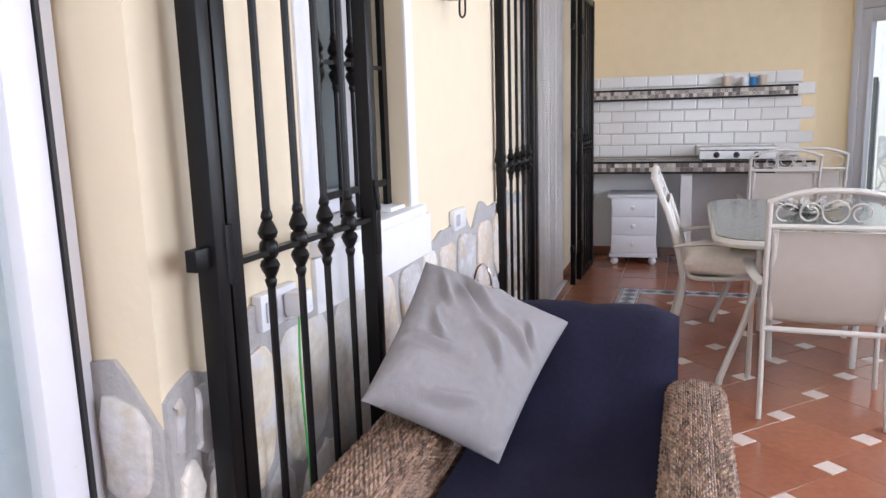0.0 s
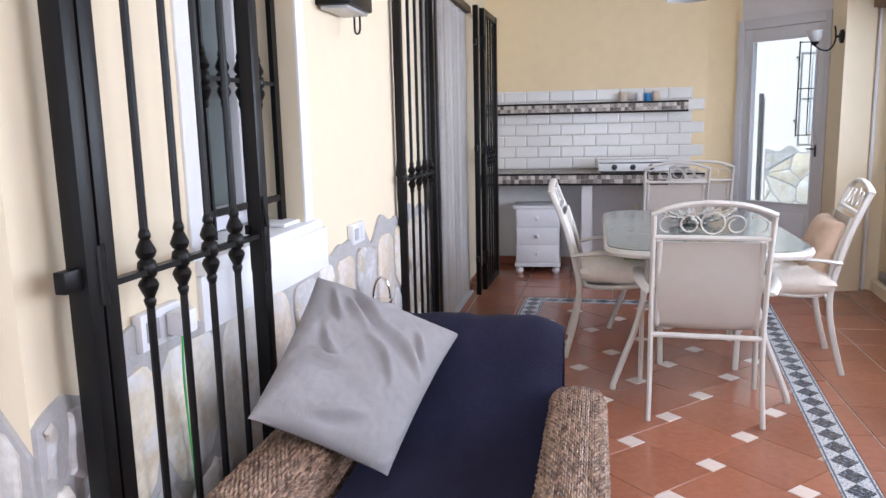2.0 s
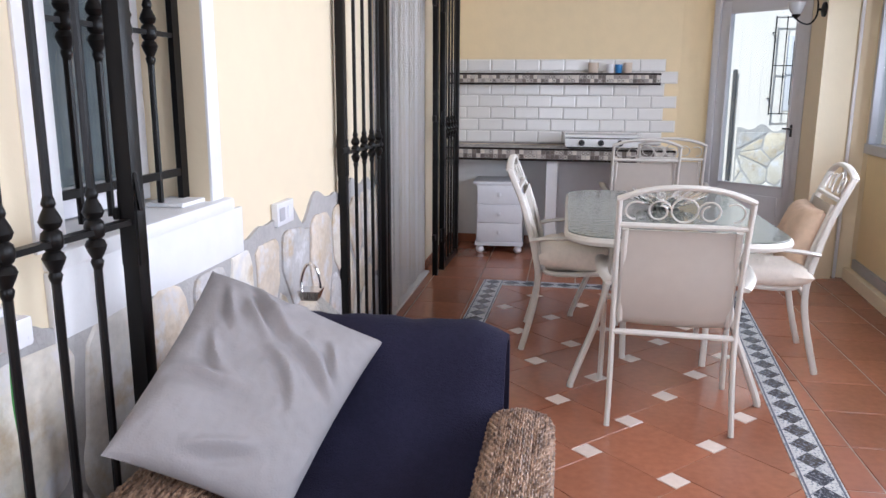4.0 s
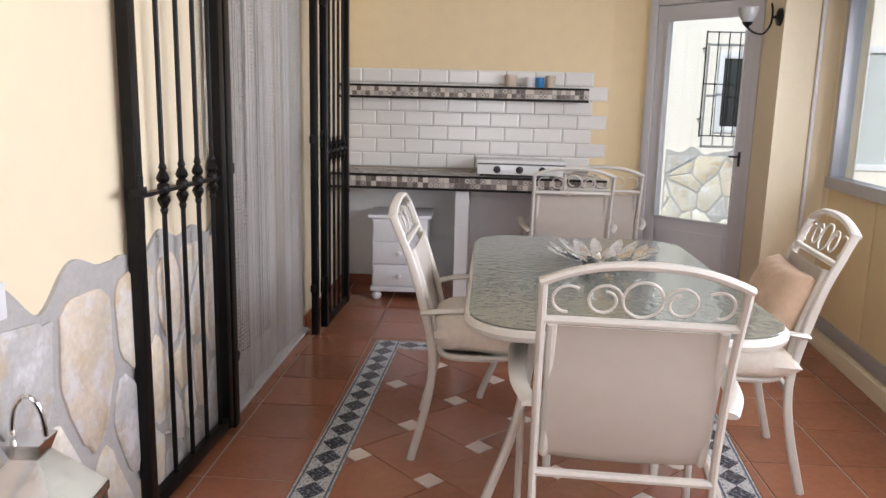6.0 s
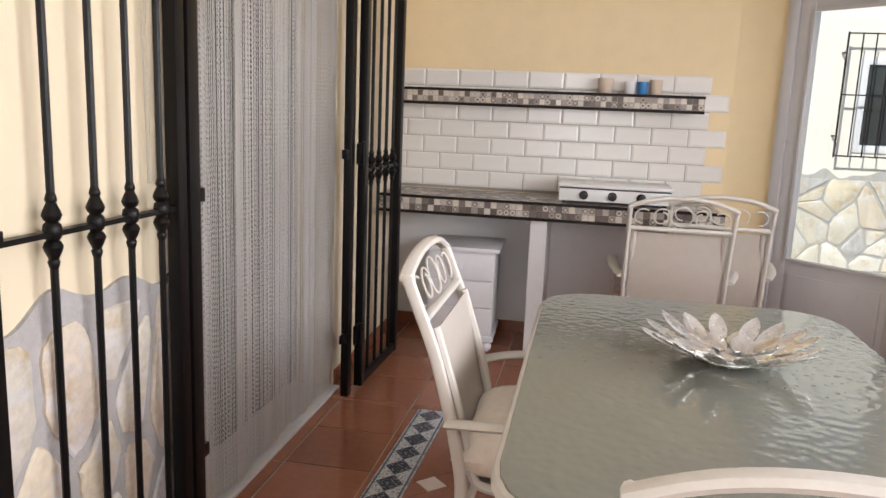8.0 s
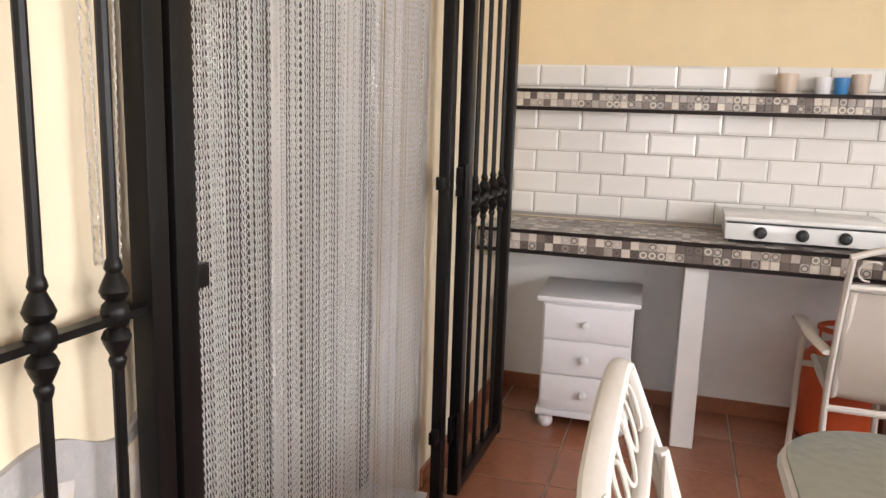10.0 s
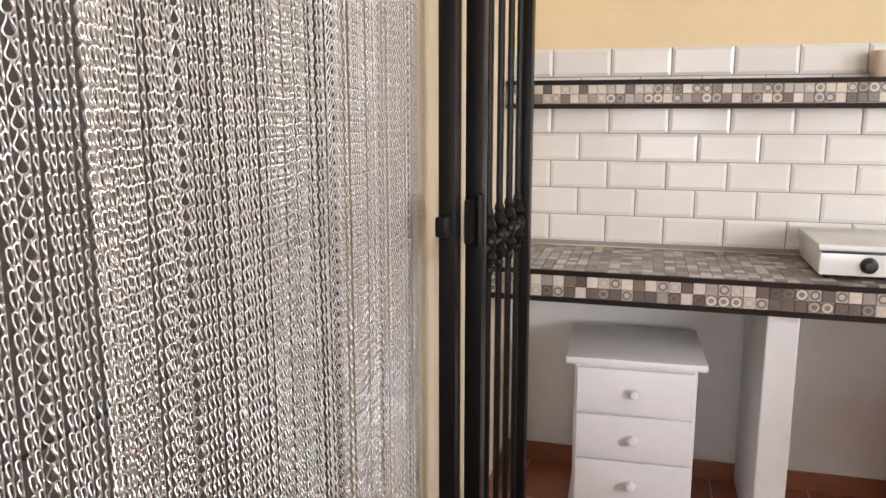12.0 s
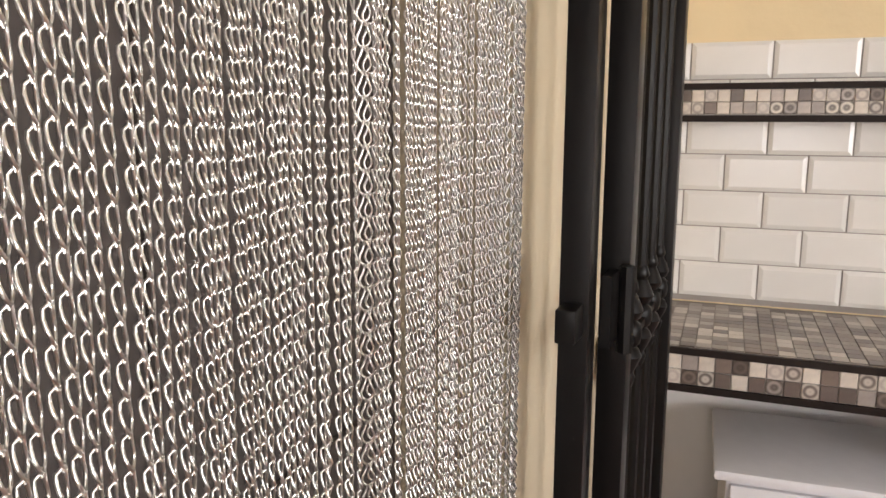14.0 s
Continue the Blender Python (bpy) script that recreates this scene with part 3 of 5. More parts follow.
# ---- glazed house door beside the camera's start ----
door = thing("door_1", "white plastic framed glass patio door in the house wall", "door", kind="structure")
part("door_frame", boxes((HX - 0.18, HX - 0.14, 1.225, 1.287, 0, 2.15), (HX - 0.18, HX - 0.10, 0.25, 0.31, 0, 2.15), (HX - 0.18, HX - 0.10, 0.31, 1.225, 2.08, 2.15), bevel=0.005), UPVC, door)
part("door_leaf", boxes((HX - 0.17, HX - 0.108, 1.14, 1.214, 0.02, 2.07), (HX - 0.17, HX - 0.108, 0.32, 0.40, 0.02, 2.07), (HX - 0.17, HX - 0.108, 0.40, 1.14, 0.02, 0.14), (HX - 0.17, HX - 0.108, 0.40, 1.14, 1.97, 2.07), bevel=0.008), UPVC, door)
part("rubber_seal", boxes((HX - 0.15, HX - 0.104, 1.215, 1.224, 0.02, 2.07)), BLACKPLASTIC, door, "black rubber seal")
# added sheet so the glass reads grey-blue instead of black
part("door_pane_backing", boxes((HX - 0.166, HX - 0.160, 0.39, 1.15, 0.10, 2.0)), GREYBACKING, door, "added grey sheet for the reflection in the pane")
pane = part("pane", boxes((HX - 0.145, HX - 0.138, 0.40, 1.14, 0.14, 1.97)), CLEAR, door)
pane.visible_shadow = False

# ---- window with black grille ----
win = thing("window_1", "white framed window in a deep white reveal behind a black grille", "window", kind="structure")
part("window_sill", boxes((HX - 0.26, HX + 0.03, 1.88, 2.70, 0.945, 0.985), bevel=0.012), WHITEWALL, win)
part("window_surround", boxes((HX - 0.002, HX + 0.008, 2.60, 2.67, 0.985, 2.2), (HX - 0.002, HX + 0.008, 1.86, 1.95, 0.985, 2.2), (HX - 0.002, HX + 0.014, 1.88, 2.78, 0.80, 0.944), bevel=0.003), WHITEWALL, win)
part("window_frame", boxes((HX - 0.24, HX - 0.18, 1.955, 2.02, 0.99, 2.15), (HX - 0.24, HX - 0.18, 2.53, 2.595, 0.99, 2.15), (HX - 0.24, HX - 0.18, 2.02, 2.53, 0.99, 1.06), (HX - 0.24, HX - 0.18, 2.02, 2.53, 2.08, 2.15), bevel=0.006), UPVC, win)
pane = part("pane", boxes((HX - 0.214, HX - 0.208, 2.02, 2.53, 1.06, 2.08)), CLEAR, win)
pane.visible_shadow = False
# added sheet: its dark grey stands in for the dim room behind the glass
part("pane_backing", boxes((HX - 0.226, HX - 0.222, 2.0, 2.55, 1.02, 2.12)), DARKBACKING, win, "added dark sheet for the shaded look of the pane")

BALUSTER = [(0.007, -0.085), (0.011, -0.075), (0.013, -0.066), (0.010, -0.060), (0.017, -0.045), (0.021, -0.034), (0.017, -0.024), (0.012, -0.020), (0.018, -0.014), (0.020, -0.004),
            (0.020, 0.004), (0.018, 0.014), (0.012, 0.020), (0.017, 0.024), (0.021, 0.034), (0.017, 0.045), (0.010, 0.060), (0.013, 0.066), (0.011, 0.075), (0.007, 0.085)]


def knob_mesh():
    bm = bmesh.new()
    lathe(bm, BALUSTER, 12)
    return mesh("collar", bm, IRON, True)


KNOB = knob_mesh()


def bar_with_collar(parent, x, y, z0, z1, zc, r=0.0086):
    bm = bmesh.new()
    tube(bm, [(x, y, z0), (x, y, z1)], r, 8)
    b = part("bar", bm, IRON, parent)
    k = new("collar", KNOB)
    k.parent = b
    k.location = (x, y, zc)
    k.rotation_euler = (0, 0, (x + y) * 3)


grille = thing("window_grille", "black wrought iron window grille with turned collars", "grille")
gx = HX - 0.07
part("grille_frame", boxes((gx - 0.008, gx + 0.008, 2.562, 2.598, 0.99, 2.14), (gx - 0.008, gx + 0.008, 1.955, 1.975, 0.99, 2.14), (gx - 0.006, gx + 0.006, 1.975, 2.562, 1.062, 1.082), (gx - 0.006, gx + 0.006, 1.975, 2.575, 1.437, 1.449), (gx - 0.006, gx + 0.006, 1.975, 2.575, 2.08, 2.10)), IRON, grille)
for k in range(4):
    bar_with_collar(grille, gx, 2.115 + 0.113 * k, 1.0, 2.13, 1.443)
towel = part("folded_cloth", boxes((HX - 0.12, HX - 0.01, 2.46, 2.59, 0.9855, 0.998), bevel=0.005), WHITEWALL)
tagged(towel, "folded white cloth lying on the window sill", "cloth")


# ---- iron gates folded back against the house wall ----
def iron_gate(name, hinge, free, top, label, bars, stile=0.045, mid=1.03, latch_at_free=True, hinge_up=0.02, post=0.06, gap=0.012, post_off=0.0, post_t=0.022):
    """One leaf from its hinge side to its free side, in plan; bars at given distances from the hinge, with collars and a mid rail."""
    h, f = Vector(hinge), Vector(free)
    w = (f - h).length
    ang = math.degrees(math.atan2(f.y - h.y, f.x - h.x))
    g = thing(name, label, "gate", pose(h.x, h.y, 0, 0, 0, ang), "folded iron gates")
    t = 0.019
    z0 = 0.02
    part("stile", boxes((0, stile, -t, t, z0, top), bevel=0.003), IRON, g)
    part("stile", boxes((w - stile, w, -t, t, z0, top), bevel=0.003), IRON, g)
    part("bottom_rail", boxes((stile, w - stile, -t * 0.8, t * 0.8, z0, z0 + 0.045), bevel=0.003), IRON, g)
    part("top_rail", boxes((stile, w - stile, -t * 0.8, t * 0.8, top - 0.045, top), bevel=0.003), IRON, g)
    part("mid_rail", boxes((stile, w - stile, -0.011, 0.011, mid - 0.011, mid + 0.001)), IRON, g)
    for x in bars:
        bar_with_collar(g, x, 0, z0 + 0.04, top - 0.04, mid)
    part("hinge_post", boxes((-gap - post, -gap, post_off - post_t, post_off + post_t, 0.0, top + 0.01), bevel=0.003), IRON, g)
    for z in (0.28, mid + hinge_up, top - 0.25):
        bm = boxes((-gap, 0.0, -0.006, 0.006, z - 0.045, z + 0.045))
        tube(bm, [(-gap / 2, -0.02, z - 0.055), (-gap / 2, -0.02, z + 0.055)], 0.010, 8)
        part("hinge", bm, IRON, g)
        part("wall_lug", boxes((-0.043 - gap - post, 0.002 - gap - post, post_off - 0.012, post_off + 0.012, z - 0.02, z + 0.02), bevel=0.003), IRON, g)
    if latch_at_free:
        bm = boxes((w - 0.05, w + 0.045, 0.016, 0.026, mid + 0.0, mid + 0.025), bevel=0.002)
        tube(bm, [(w - 0.03, -0.02, mid + 0.10), (w - 0.03, -0.03, mid + 0.02)], 0.006, 6)
        part("latch", bm, IRON, g)
        part("lock_box", boxes((w - 0.036, w - 0.006, -t - 0.004, t + 0.004, mid - 0.10, mid + 0.06), bevel=0.002), IRON, g)
    return g


iron_gate("iron_gate", (-0.948, 1.405), (-0.922, 2.066), 2.12, "black iron gate leaf folded open in front of the window", (0.156, 0.276, 0.395, 0.515), 0.040, post=0.035, gap=0.010)
iron_gate("iron_gate", (-0.966, 4.470), (-0.985, 3.772), 2.12, "black iron gate leaf folded open beside the chain curtain", (0.096, 0.224, 0.352, 0.490), 0.042, post=0.05)
iron_gate("iron_gate", (-0.885, 5.856), (-0.868, 6.46), 2.12, "black iron gate leaf folded open beside the worktop", (0.14, 0.255, 0.37, 0.485), 0.045, mid=1.035, latch_at_free=False, hinge_up=0.075,
          post=0.046, gap=0.055, post_off=0.030, post_t=0.018)

# doorway: iron frame head, threshold, timber door behind
structure("doorway_head", boxes((HX - 0.01, HX + 0.05, 4.42, 5.90, 2.09, 2.14), bevel=0.004), IRON, "black iron head of the doorway", "door frame")
structure("threshold", boxes((HX - 0.26, HX + 0.045, 4.50, 5.86, -0.003, 0.012), bevel=0.003), MARBLE, "white marble threshold strip", "threshold")
inner = thing("door_2", "dark brown timber door behind the chain curtain", "door", kind="structure")
part("leaf", boxes((HX - 0.22, HX - 0.18, 4.72, 5.87, 0.013, 2.11), bevel=0.004), BROWNDOOR, inner)
for z0, z1 in ((0.2, 0.95), (1.1, 1.95)):
    for y0, y1 in ((4.84, 5.22), (5.37, 5.75)):
        part("panel", boxes((HX - 0.18, HX - 0.168, y0, y1, z0, z1), bevel=0.006), BROWNDOOR, inner)


# ---- chain curtain ----
def link_paths(turn):
    """One bent-wire link: a pear-shaped loop with one flank bowed outwards, and the two wire ends that close it."""
    c, s = math.cos(turn), math.sin(turn)
    flank = [(0.0010, 0.0090, 0.0004), (0.0013, 0.0062, 0.0034), (0.0025, 0.0028, 0.0034), (0.0043, -0.0008, 0.0024), (0.0048, -0.0034, 0.0014), (0.0040, -0.0060, 0.0006), (0.0022, -0.0079, 0.0001), (0.0009, -0.0087, 0.0)]
    loop = [(x, 0.0, z) for x, z, _ in flank] + [(-x, bow, z) for x, z, bow in reversed(flank)]
    ends = [[(0.0011 * k, 0.0012, -0.0072), (0.0011 * k, 0.0004, -0.0108)] for k in (-1, 1)]
    return [[(x * c - y * s, x * s + y * c, z) for x, y, z in path] for path in (loop, *ends)]


def strand_mesh(seed, top=2.075, bottom=0.03, pitch=0.0174):
    rnd = random.Random(seed)
    wind, phase = rnd.uniform(1.5, 4), rnd.uniform(0, 6.3)
    vs, fs = [], []
    z = top
    while z > bottom:
        loop, *ends = link_paths(0.16 * math.sin(z * wind + phase) + rnd.uniform(-0.015, 0.015))
        off = Vector((0, 0, z))
        for path, closed in ((loop, True), (ends[0], False), (ends[1], False)):
            pts = [Vector(p) for p in path]
            n = len(pts)
            base = len(vs)
            for k, p in enumerate(pts):
                q0 = pts[k - 1] if closed or k > 0 else p
                q1 = pts[(k + 1) % n] if closed or k < n - 1 else p
                d = (q1 - q0).normalized()
                u = Vector((0, 1, 0)) if abs(d.y) < 0.8 else Vector((1, 0, 0))
                u = (u - d * u.dot(d)).normalized()
                v = d.cross(u)
                for q in range(4):
                    a = math.pi / 2 * q
                    vs.append(p + off + (u * math.cos(a) + v * math.sin(a)) * 0.00097)
            for k in range(n if closed else n - 1):
                for q in range(4):
                    a, e = base + k * 4, base + ((k + 1) % n) * 4
                    fs.append((a + q, a + (q + 1) % 4, e + (q + 1) % 4, e + q))
        z -= pitch
    me = bpy.data.meshes.new("strand")
    me.from_pydata([tuple(v) for v in vs], [], fs)
    me.materials.append(CHAINMAT)
    me.shade_smooth()
    return me


curtain = thing("chain_curtain", "hanging aluminium chain fly curtain in the open doorway", "curtain")
part("rail", boxes((HX + 0.0, HX + 0.03, 4.60, 5.87, 2.075, 2.09), bevel=0.003), STEEL, curtain)
strands = [strand_mesh(s) for s in (1, 2, 3, 4, 5, 6)]
rnd = random.Random(8)
y = 4.63
while y < 5.865:
    s = new("strand", rnd.choice(strands))
    s.parent = curtain
    fold = 0.007 * math.sin(y * 21) + 0.002 * math.sin(y * 62 + 1)
    s.location = (HX + 0.014 + fold + rnd.uniform(-0.0015, 0.0015), y, rnd.uniform(-0.0018, 0.0018))
    turned = 1.45 if rnd.random() < 0.04 else 0.0
    s.rotation_euler = (rnd.uniform(-0.0008, 0.0008), rnd.uniform(-0.0012, 0.0012), 2.25 + turned + rnd.uniform(-0.08, 0.08))
    y += 0.0084 + rnd.uniform(-0.0004, 0.0004)

# a tight sheaf of strands standing out from the rest
for k in range(6):
    s = new("strand", strands[k])
    s.parent = curtain
    s.location = (HX + 0.036, 4.834 + 0.0045 * k, rnd.uniform(-0.001, 0.001))
    s.rotation_euler = (rnd.uniform(-0.002, 0.002), rnd.uniform(-0.002, 0.002), 2.0 + rnd.uniform(-0.15, 0.15))

# a few strands drawn aside behind the folded gate
short = strand_mesh(4, bottom=1.10)
for k in range(8):
    yt, yb = 4.352 + 0.0145 * k, 4.385 + 0.0055 * k
    lean = (yt - yb) / 0.975
    s = new("strand", short)
    s.parent = curtain
    s.location = (HX + 0.012 + 0.004 * (k % 2), yb - lean * 1.1, 0.002 * (k % 3))
    s.rotation_euler = (-lean, 0, 1.9 + 0.4 * (k % 3))

# ---- worktop, shelf and tiles ----
CF0, CF1 = Vector((HX + 0.01, 6.568)), Vector((0.80, 6.545))     # front line of the worktop


def front_y(x):
    return CF0.y + (CF1.y - CF0.y) * (x - CF0.x) / (CF1.x - CF0.x)


def mosaic_strip(parent, x0, x1, yf, z0, rows, size):
    """Little square tiles on a front face."""
    bm = bmesh.new()
    e = size * 0.47
    prism(bm, [(-e, -e), (e, -e), (e, e), (-e, e)], 0, 0.004, 0.0012)
    me = mesh("mosaic_tile", bm, MOSAIC)
    x = x0 + size / 2
    while x < x1 - size / 2 + 1e-6:
        for r in range(rows):
            o = new("mosaic_tile", me)
            o.parent = parent
            o.matrix_world = Matrix.Translation((x, yf(x), z0 + size * (r + 0.5))) @ pose(0, 0, 0, 90, 0, 0)
        x += size


counter = thing("worktop", "masonry worktop faced with patchwork mosaic tiles and dark edging", "worktop")
bm = bmesh.new()
poly = [(HX + 0.01, BY - 0.001), (CF0.x, CF0.y), (CF1.x, CF1.y), (0.80, BY - 0.001)]
prism(bm, poly, 0.776, 0.852)
part("slab", bm, TGROUT, counter, smooth=False)
bm = bmesh.new()
sz = 0.034
yy = 6.53
while yy < BY:
    xx = HX + 0.012
    while xx < 0.78:
        c = [(xx + 0.001, yy + 0.001), (xx + sz - 0.001, yy + 0.001), (xx + sz - 0.001, yy + sz - 0.001), (xx + 0.001, yy + sz - 0.001)]
        if yy > front_y(xx) + 0.012 and yy + sz < BY - 0.002:
            v = [bm.verts.new((*p, 0.8555)) for p in c]
            w = [bm.verts.new((*p, 0.851)) for p in c]
            bm.faces.new(v)
            for k in range(4):
                bm.faces.new((w[k], w[(k + 1) % 4], v[(k + 1) % 4], v[k]))
        xx += sz
    yy += sz
top = part("top_tiles", bm, MOSAICTOP, counter, smooth=False)
top["kind"] = "stuff"
bm = bmesh.new()
slab_between(bm, CF0, CF1, Vector((0, -1)), 0.009, 0.846, 0.861)
slab_between(bm, CF0, CF1, Vector((0, -1)), 0.009, 0.762, 0.777)
part("edging", bm, BLACKTRIM, counter, "dark pencil edging")
mosaic_strip(counter, CF0.x + 0.01, CF1.x, lambda x: front_y(x) - 0.0005, 0.7775, 2, 0.0342)

structure("worktop_pier", boxes((-0.172, -0.082, 6.60, BY - 0.007, 0, 0.775), bevel=0.006), WHITEWALL, "white painted masonry pier under the worktop", "pier")
structure("worktop_pier_end", boxes((0.71, 0.80, 6.96, BY - 0.007, 0, 0.775), bevel=0.006), WHITEWALL, "white painted masonry pier under the worktop", "pier")

shelf = thing("wall_shelf", "tiled wall shelf with mosaic front and dark edging", "shelf")
part("slab", boxes((HX + 0.005, 0.70, 6.935, BY - 0.012, 1.362, 1.432)), TGROUT, shelf)
part("edging", boxes((HX + 0.005, 0.702, 6.925, 6.935, 1.428, 1.443), (HX + 0.005, 0.702, 6.925, 6.935, 1.348, 1.364), (HX + 0.005, 0.702, 6.935, BY - 0.012, 1.433, 1.440)), BLACKTRIM, shelf)
mosaic_strip(shelf, HX + 0.01, 0.70, lambda x: 6.9345, 1.3665, 2, 0.0305)

splash = tagged(structure("tile_splashback", boxes((HX + 0.003, 0.745, BY - 0.004, BY, 0.857, 1.555)), TGROUT, "white bevelled metro tiles in running bond", "tiles"))


def metro_mesh(w):
    bm = bmesh.new()
    h, d, b = 0.0950, 0.008, 0.011
    w -= 0.003
    o = [(-w / 2, -h / 2), (w / 2, -h / 2), (w / 2, h / 2), (-w / 2, h / 2)]
    i = [(-w / 2 + b, -h / 2 + b), (w / 2 - b, -h / 2 + b), (w / 2 - b, h / 2 - b), (-w / 2 + b, h / 2 - b)]
    r = [[bm.verts.new((*p, 0)) for p in o], [bm.verts.new((*p, 0.004)) for p in o], [bm.verts.new((*p, d)) for p in i]]
    for a, c in zip(r, r[1:]):
        for k in range(4):
            bm.faces.new((a[k], a[(k + 1) % 4], c[(k + 1) % 4], c[k]))
    bm.faces.new(r[-1])
    return mesh("tile", bm, METRO)


FULL = metro_mesh(0.2015)
for row in range(7):
    x = (0.748 if row % 2 == 0 else 0.849)
    zc = 1.557 - 0.0979 * (row + 0.5)
    while x > HX + 0.02:
        w = min(0.2015, x - HX - 0.004)
        if w > 0.03:
            o = new("tile", FULL if w > 0.2 else metro_mesh(w))
            o.parent = splash
            o.matrix_world = Matrix.Translation((x - w / 2, BY - 0.0035, zc)) @ pose(0, 0, 0, 90, 0, 0)
        x -= 0.2025

# hob
hob = thing("gas_hob", "white enamel three-burner table hob with black knobs", "hob", pose(-0.035, 6.66, 0.856, 0, 0, -1.0))
part("body", boxes((0, 0.58, 0.0, 0.34, 0.012, 0.085), bevel=0.008), HOBWHITE, hob)
part("top_edge", boxes((0.004, 0.576, -0.003, 0.0, 0.078, 0.084)), BLACKPLASTIC, hob)
part("lid", boxes((-0.005, 0.585, -0.004, 0.345, 0.0855, 0.104), bevel=0.007), HOBWHITE, hob, "closed white lid")
for x in (0.131, 0.28, 0.428):
    bm = bmesh.new()
    lathe(bm, [(0.0, 0.0), (0.024, 0.0), (0.023, 0.010), (0.016, 0.013), (0.014, 0.024), (0.0, 0.025)], 14)
    bmesh.ops.rotate(bm, matrix=Matrix.Rotation(radians(90), 3, "X"), verts=bm.verts)
    k = part("knob", bm, BLACKPLASTIC, hob)
    k.location = (x, 0.0, 0.046)
for x, y in ((0.03, 0.03), (0.55, 0.03), (0.03, 0.31), (0.55, 0.31)):
    bm = bmesh.new()
    lathe(bm, [(0.012, 0.0), (0.014, 0.013)], 10, (x, y, 0))
    part("foot", bm, BLACKPLASTIC, hob)


# cups on the shelf
def cup(x, y, r, h, mat, label):
    bm = bmesh.new()
    lathe(bm, [(r * 0.78, 0), (r * 0.86, h * 0.05), (r, h), (r - 0.004, h), (r * 0.8, h * 0.12), (0.001, h * 0.1)], 18)
    c = part("cup", bm, mat)
    c.location = (x, y, 1.4402)
    tagged(c, label, "cup")


cup(0.17, 6.99, 0.043, 0.085, CLAY, "beige stoneware cup on the tiled shelf")
cup(0.305, 6.985, 0.034, 0.072, WHITEPAINT, "off-white ceramic cup on the tiled shelf")
cup(0.37, 6.97, 0.030, 0.070, BLUE, "blue glazed cup on the tiled shelf")
cup(0.443, 6.99, 0.036, 0.085, CLAY, "beige stoneware cup on the tiled shelf")

# drawer unit
dr = thing("drawer_cabinet", "small white painted three-drawer cabinet on bun feet under the worktop", "cabinet", pose(-0.537, 6.60, 0, 0, 0, 2.0))
part("body", boxes((-0.185, 0.185, 0.0, 0.36, 0.065, 0.563), bevel=0.004), WHITEPAINT, dr)
part("top", boxes((-0.212, 0.212, -0.022, 0.38, 0.563, 0.587), bevel=0.008), WHITEPAINT, dr)
part("plinth", boxes((-0.195, 0.195, -0.010, 0.365, 0.062, 0.092), bevel=0.004), WHITEPAINT, dr)
for k in range(3):
    z0 = 0.103 + k * 0.152
    d = part("drawer", boxes((-0.176, 0.176, -0.014, 0.0, z0, z0 + 0.146), bevel=0.004), WHITEPAINT, dr)
    bm = bmesh.new()
    lathe(bm, [(0.008, 0), (0.009, 0.010), (0.016, 0.016), (0.017, 0.022), (0.012, 0.029), (0.001, 0.031)], 14)
    bmesh.ops.rotate(bm, matrix=Matrix.Rotation(radians(90), 3, "X"), verts=bm.verts)
    kn = part("knob", bm, WHITEPAINT, d)
    kn.location = (0, -0.014, z0 + 0.075)
for x, y in ((-0.155, 0.03), (0.155, 0.03), (-0.155, 0.33), (0.155, 0.33)):
    bm = bmesh.new()
    lathe(bm, [(0.018, 0), (0.030, 0.012), (0.034, 0.030), (0.028, 0.048), (0.018, 0.056), (0.022, 0.063)], 14, (x, y, 0))
    part("bun_foot", bm, WHITEPAINT, dr)

# gas bottle
gas = thing("gas_bottle", "orange steel butane bottle under the worktop", "gas bottle", pose(0.475, 6.88, 0))
bm = bmesh.new()
lathe(bm, [(0.11, 0.0), (0.12, 0.02), (0.145, 0.05), (0.15, 0.09), (0.15, 0.33), (0.14, 0.38), (0.10, 0.42), (0.04, 0.44)], 24)
part("body", bm, ORANGE, gas)
bm = bmesh.new()
for a in (30, 150, 270):
    c, s = math.cos(radians(a)) * 0.09, math.sin(radians(a)) * 0.09
    tube(bm, [(c, s, 0.41), (c, s, 0.50)], 0.012, 6, 0.5)
tube(bm, [(0.09 * math.cos(2 * math.pi * k / 18), 0.09 * math.sin(2 * math.pi * k / 18), 0.50) for k in range(18)], 0.012, 6, closed=True)
part("collar", bm, ORANGE, gas)


# ---- dining set ----
def spiral(cx, cz, r0, r1, a0, turns, n=26):
    return [(cx + (r0 + (r1 - r0) * k / n) * math.cos(a0 + turns * 2 * math.pi * k / n), 0, cz + (r0 + (r1 - r0) * k / n) * math.sin(a0 + turns * 2 * math.pi * k / n)) for k in range(n + 1)]


POST = [(-0.075, 0.0), (-0.02, 0.22), (0.0, 0.38), (-0.02, 0.52), (-0.072, 0.72), (-0.118, 0.84), (-0.153, 0.925)]


def post_y(z):
    for (y0, z0), (y1, z1) in zip(POST, POST[1:]):
        if z <= z1:
            return y0 + (y1 - y0) * (z - z0) / (z1 - z0)
    return POST[-1][0]


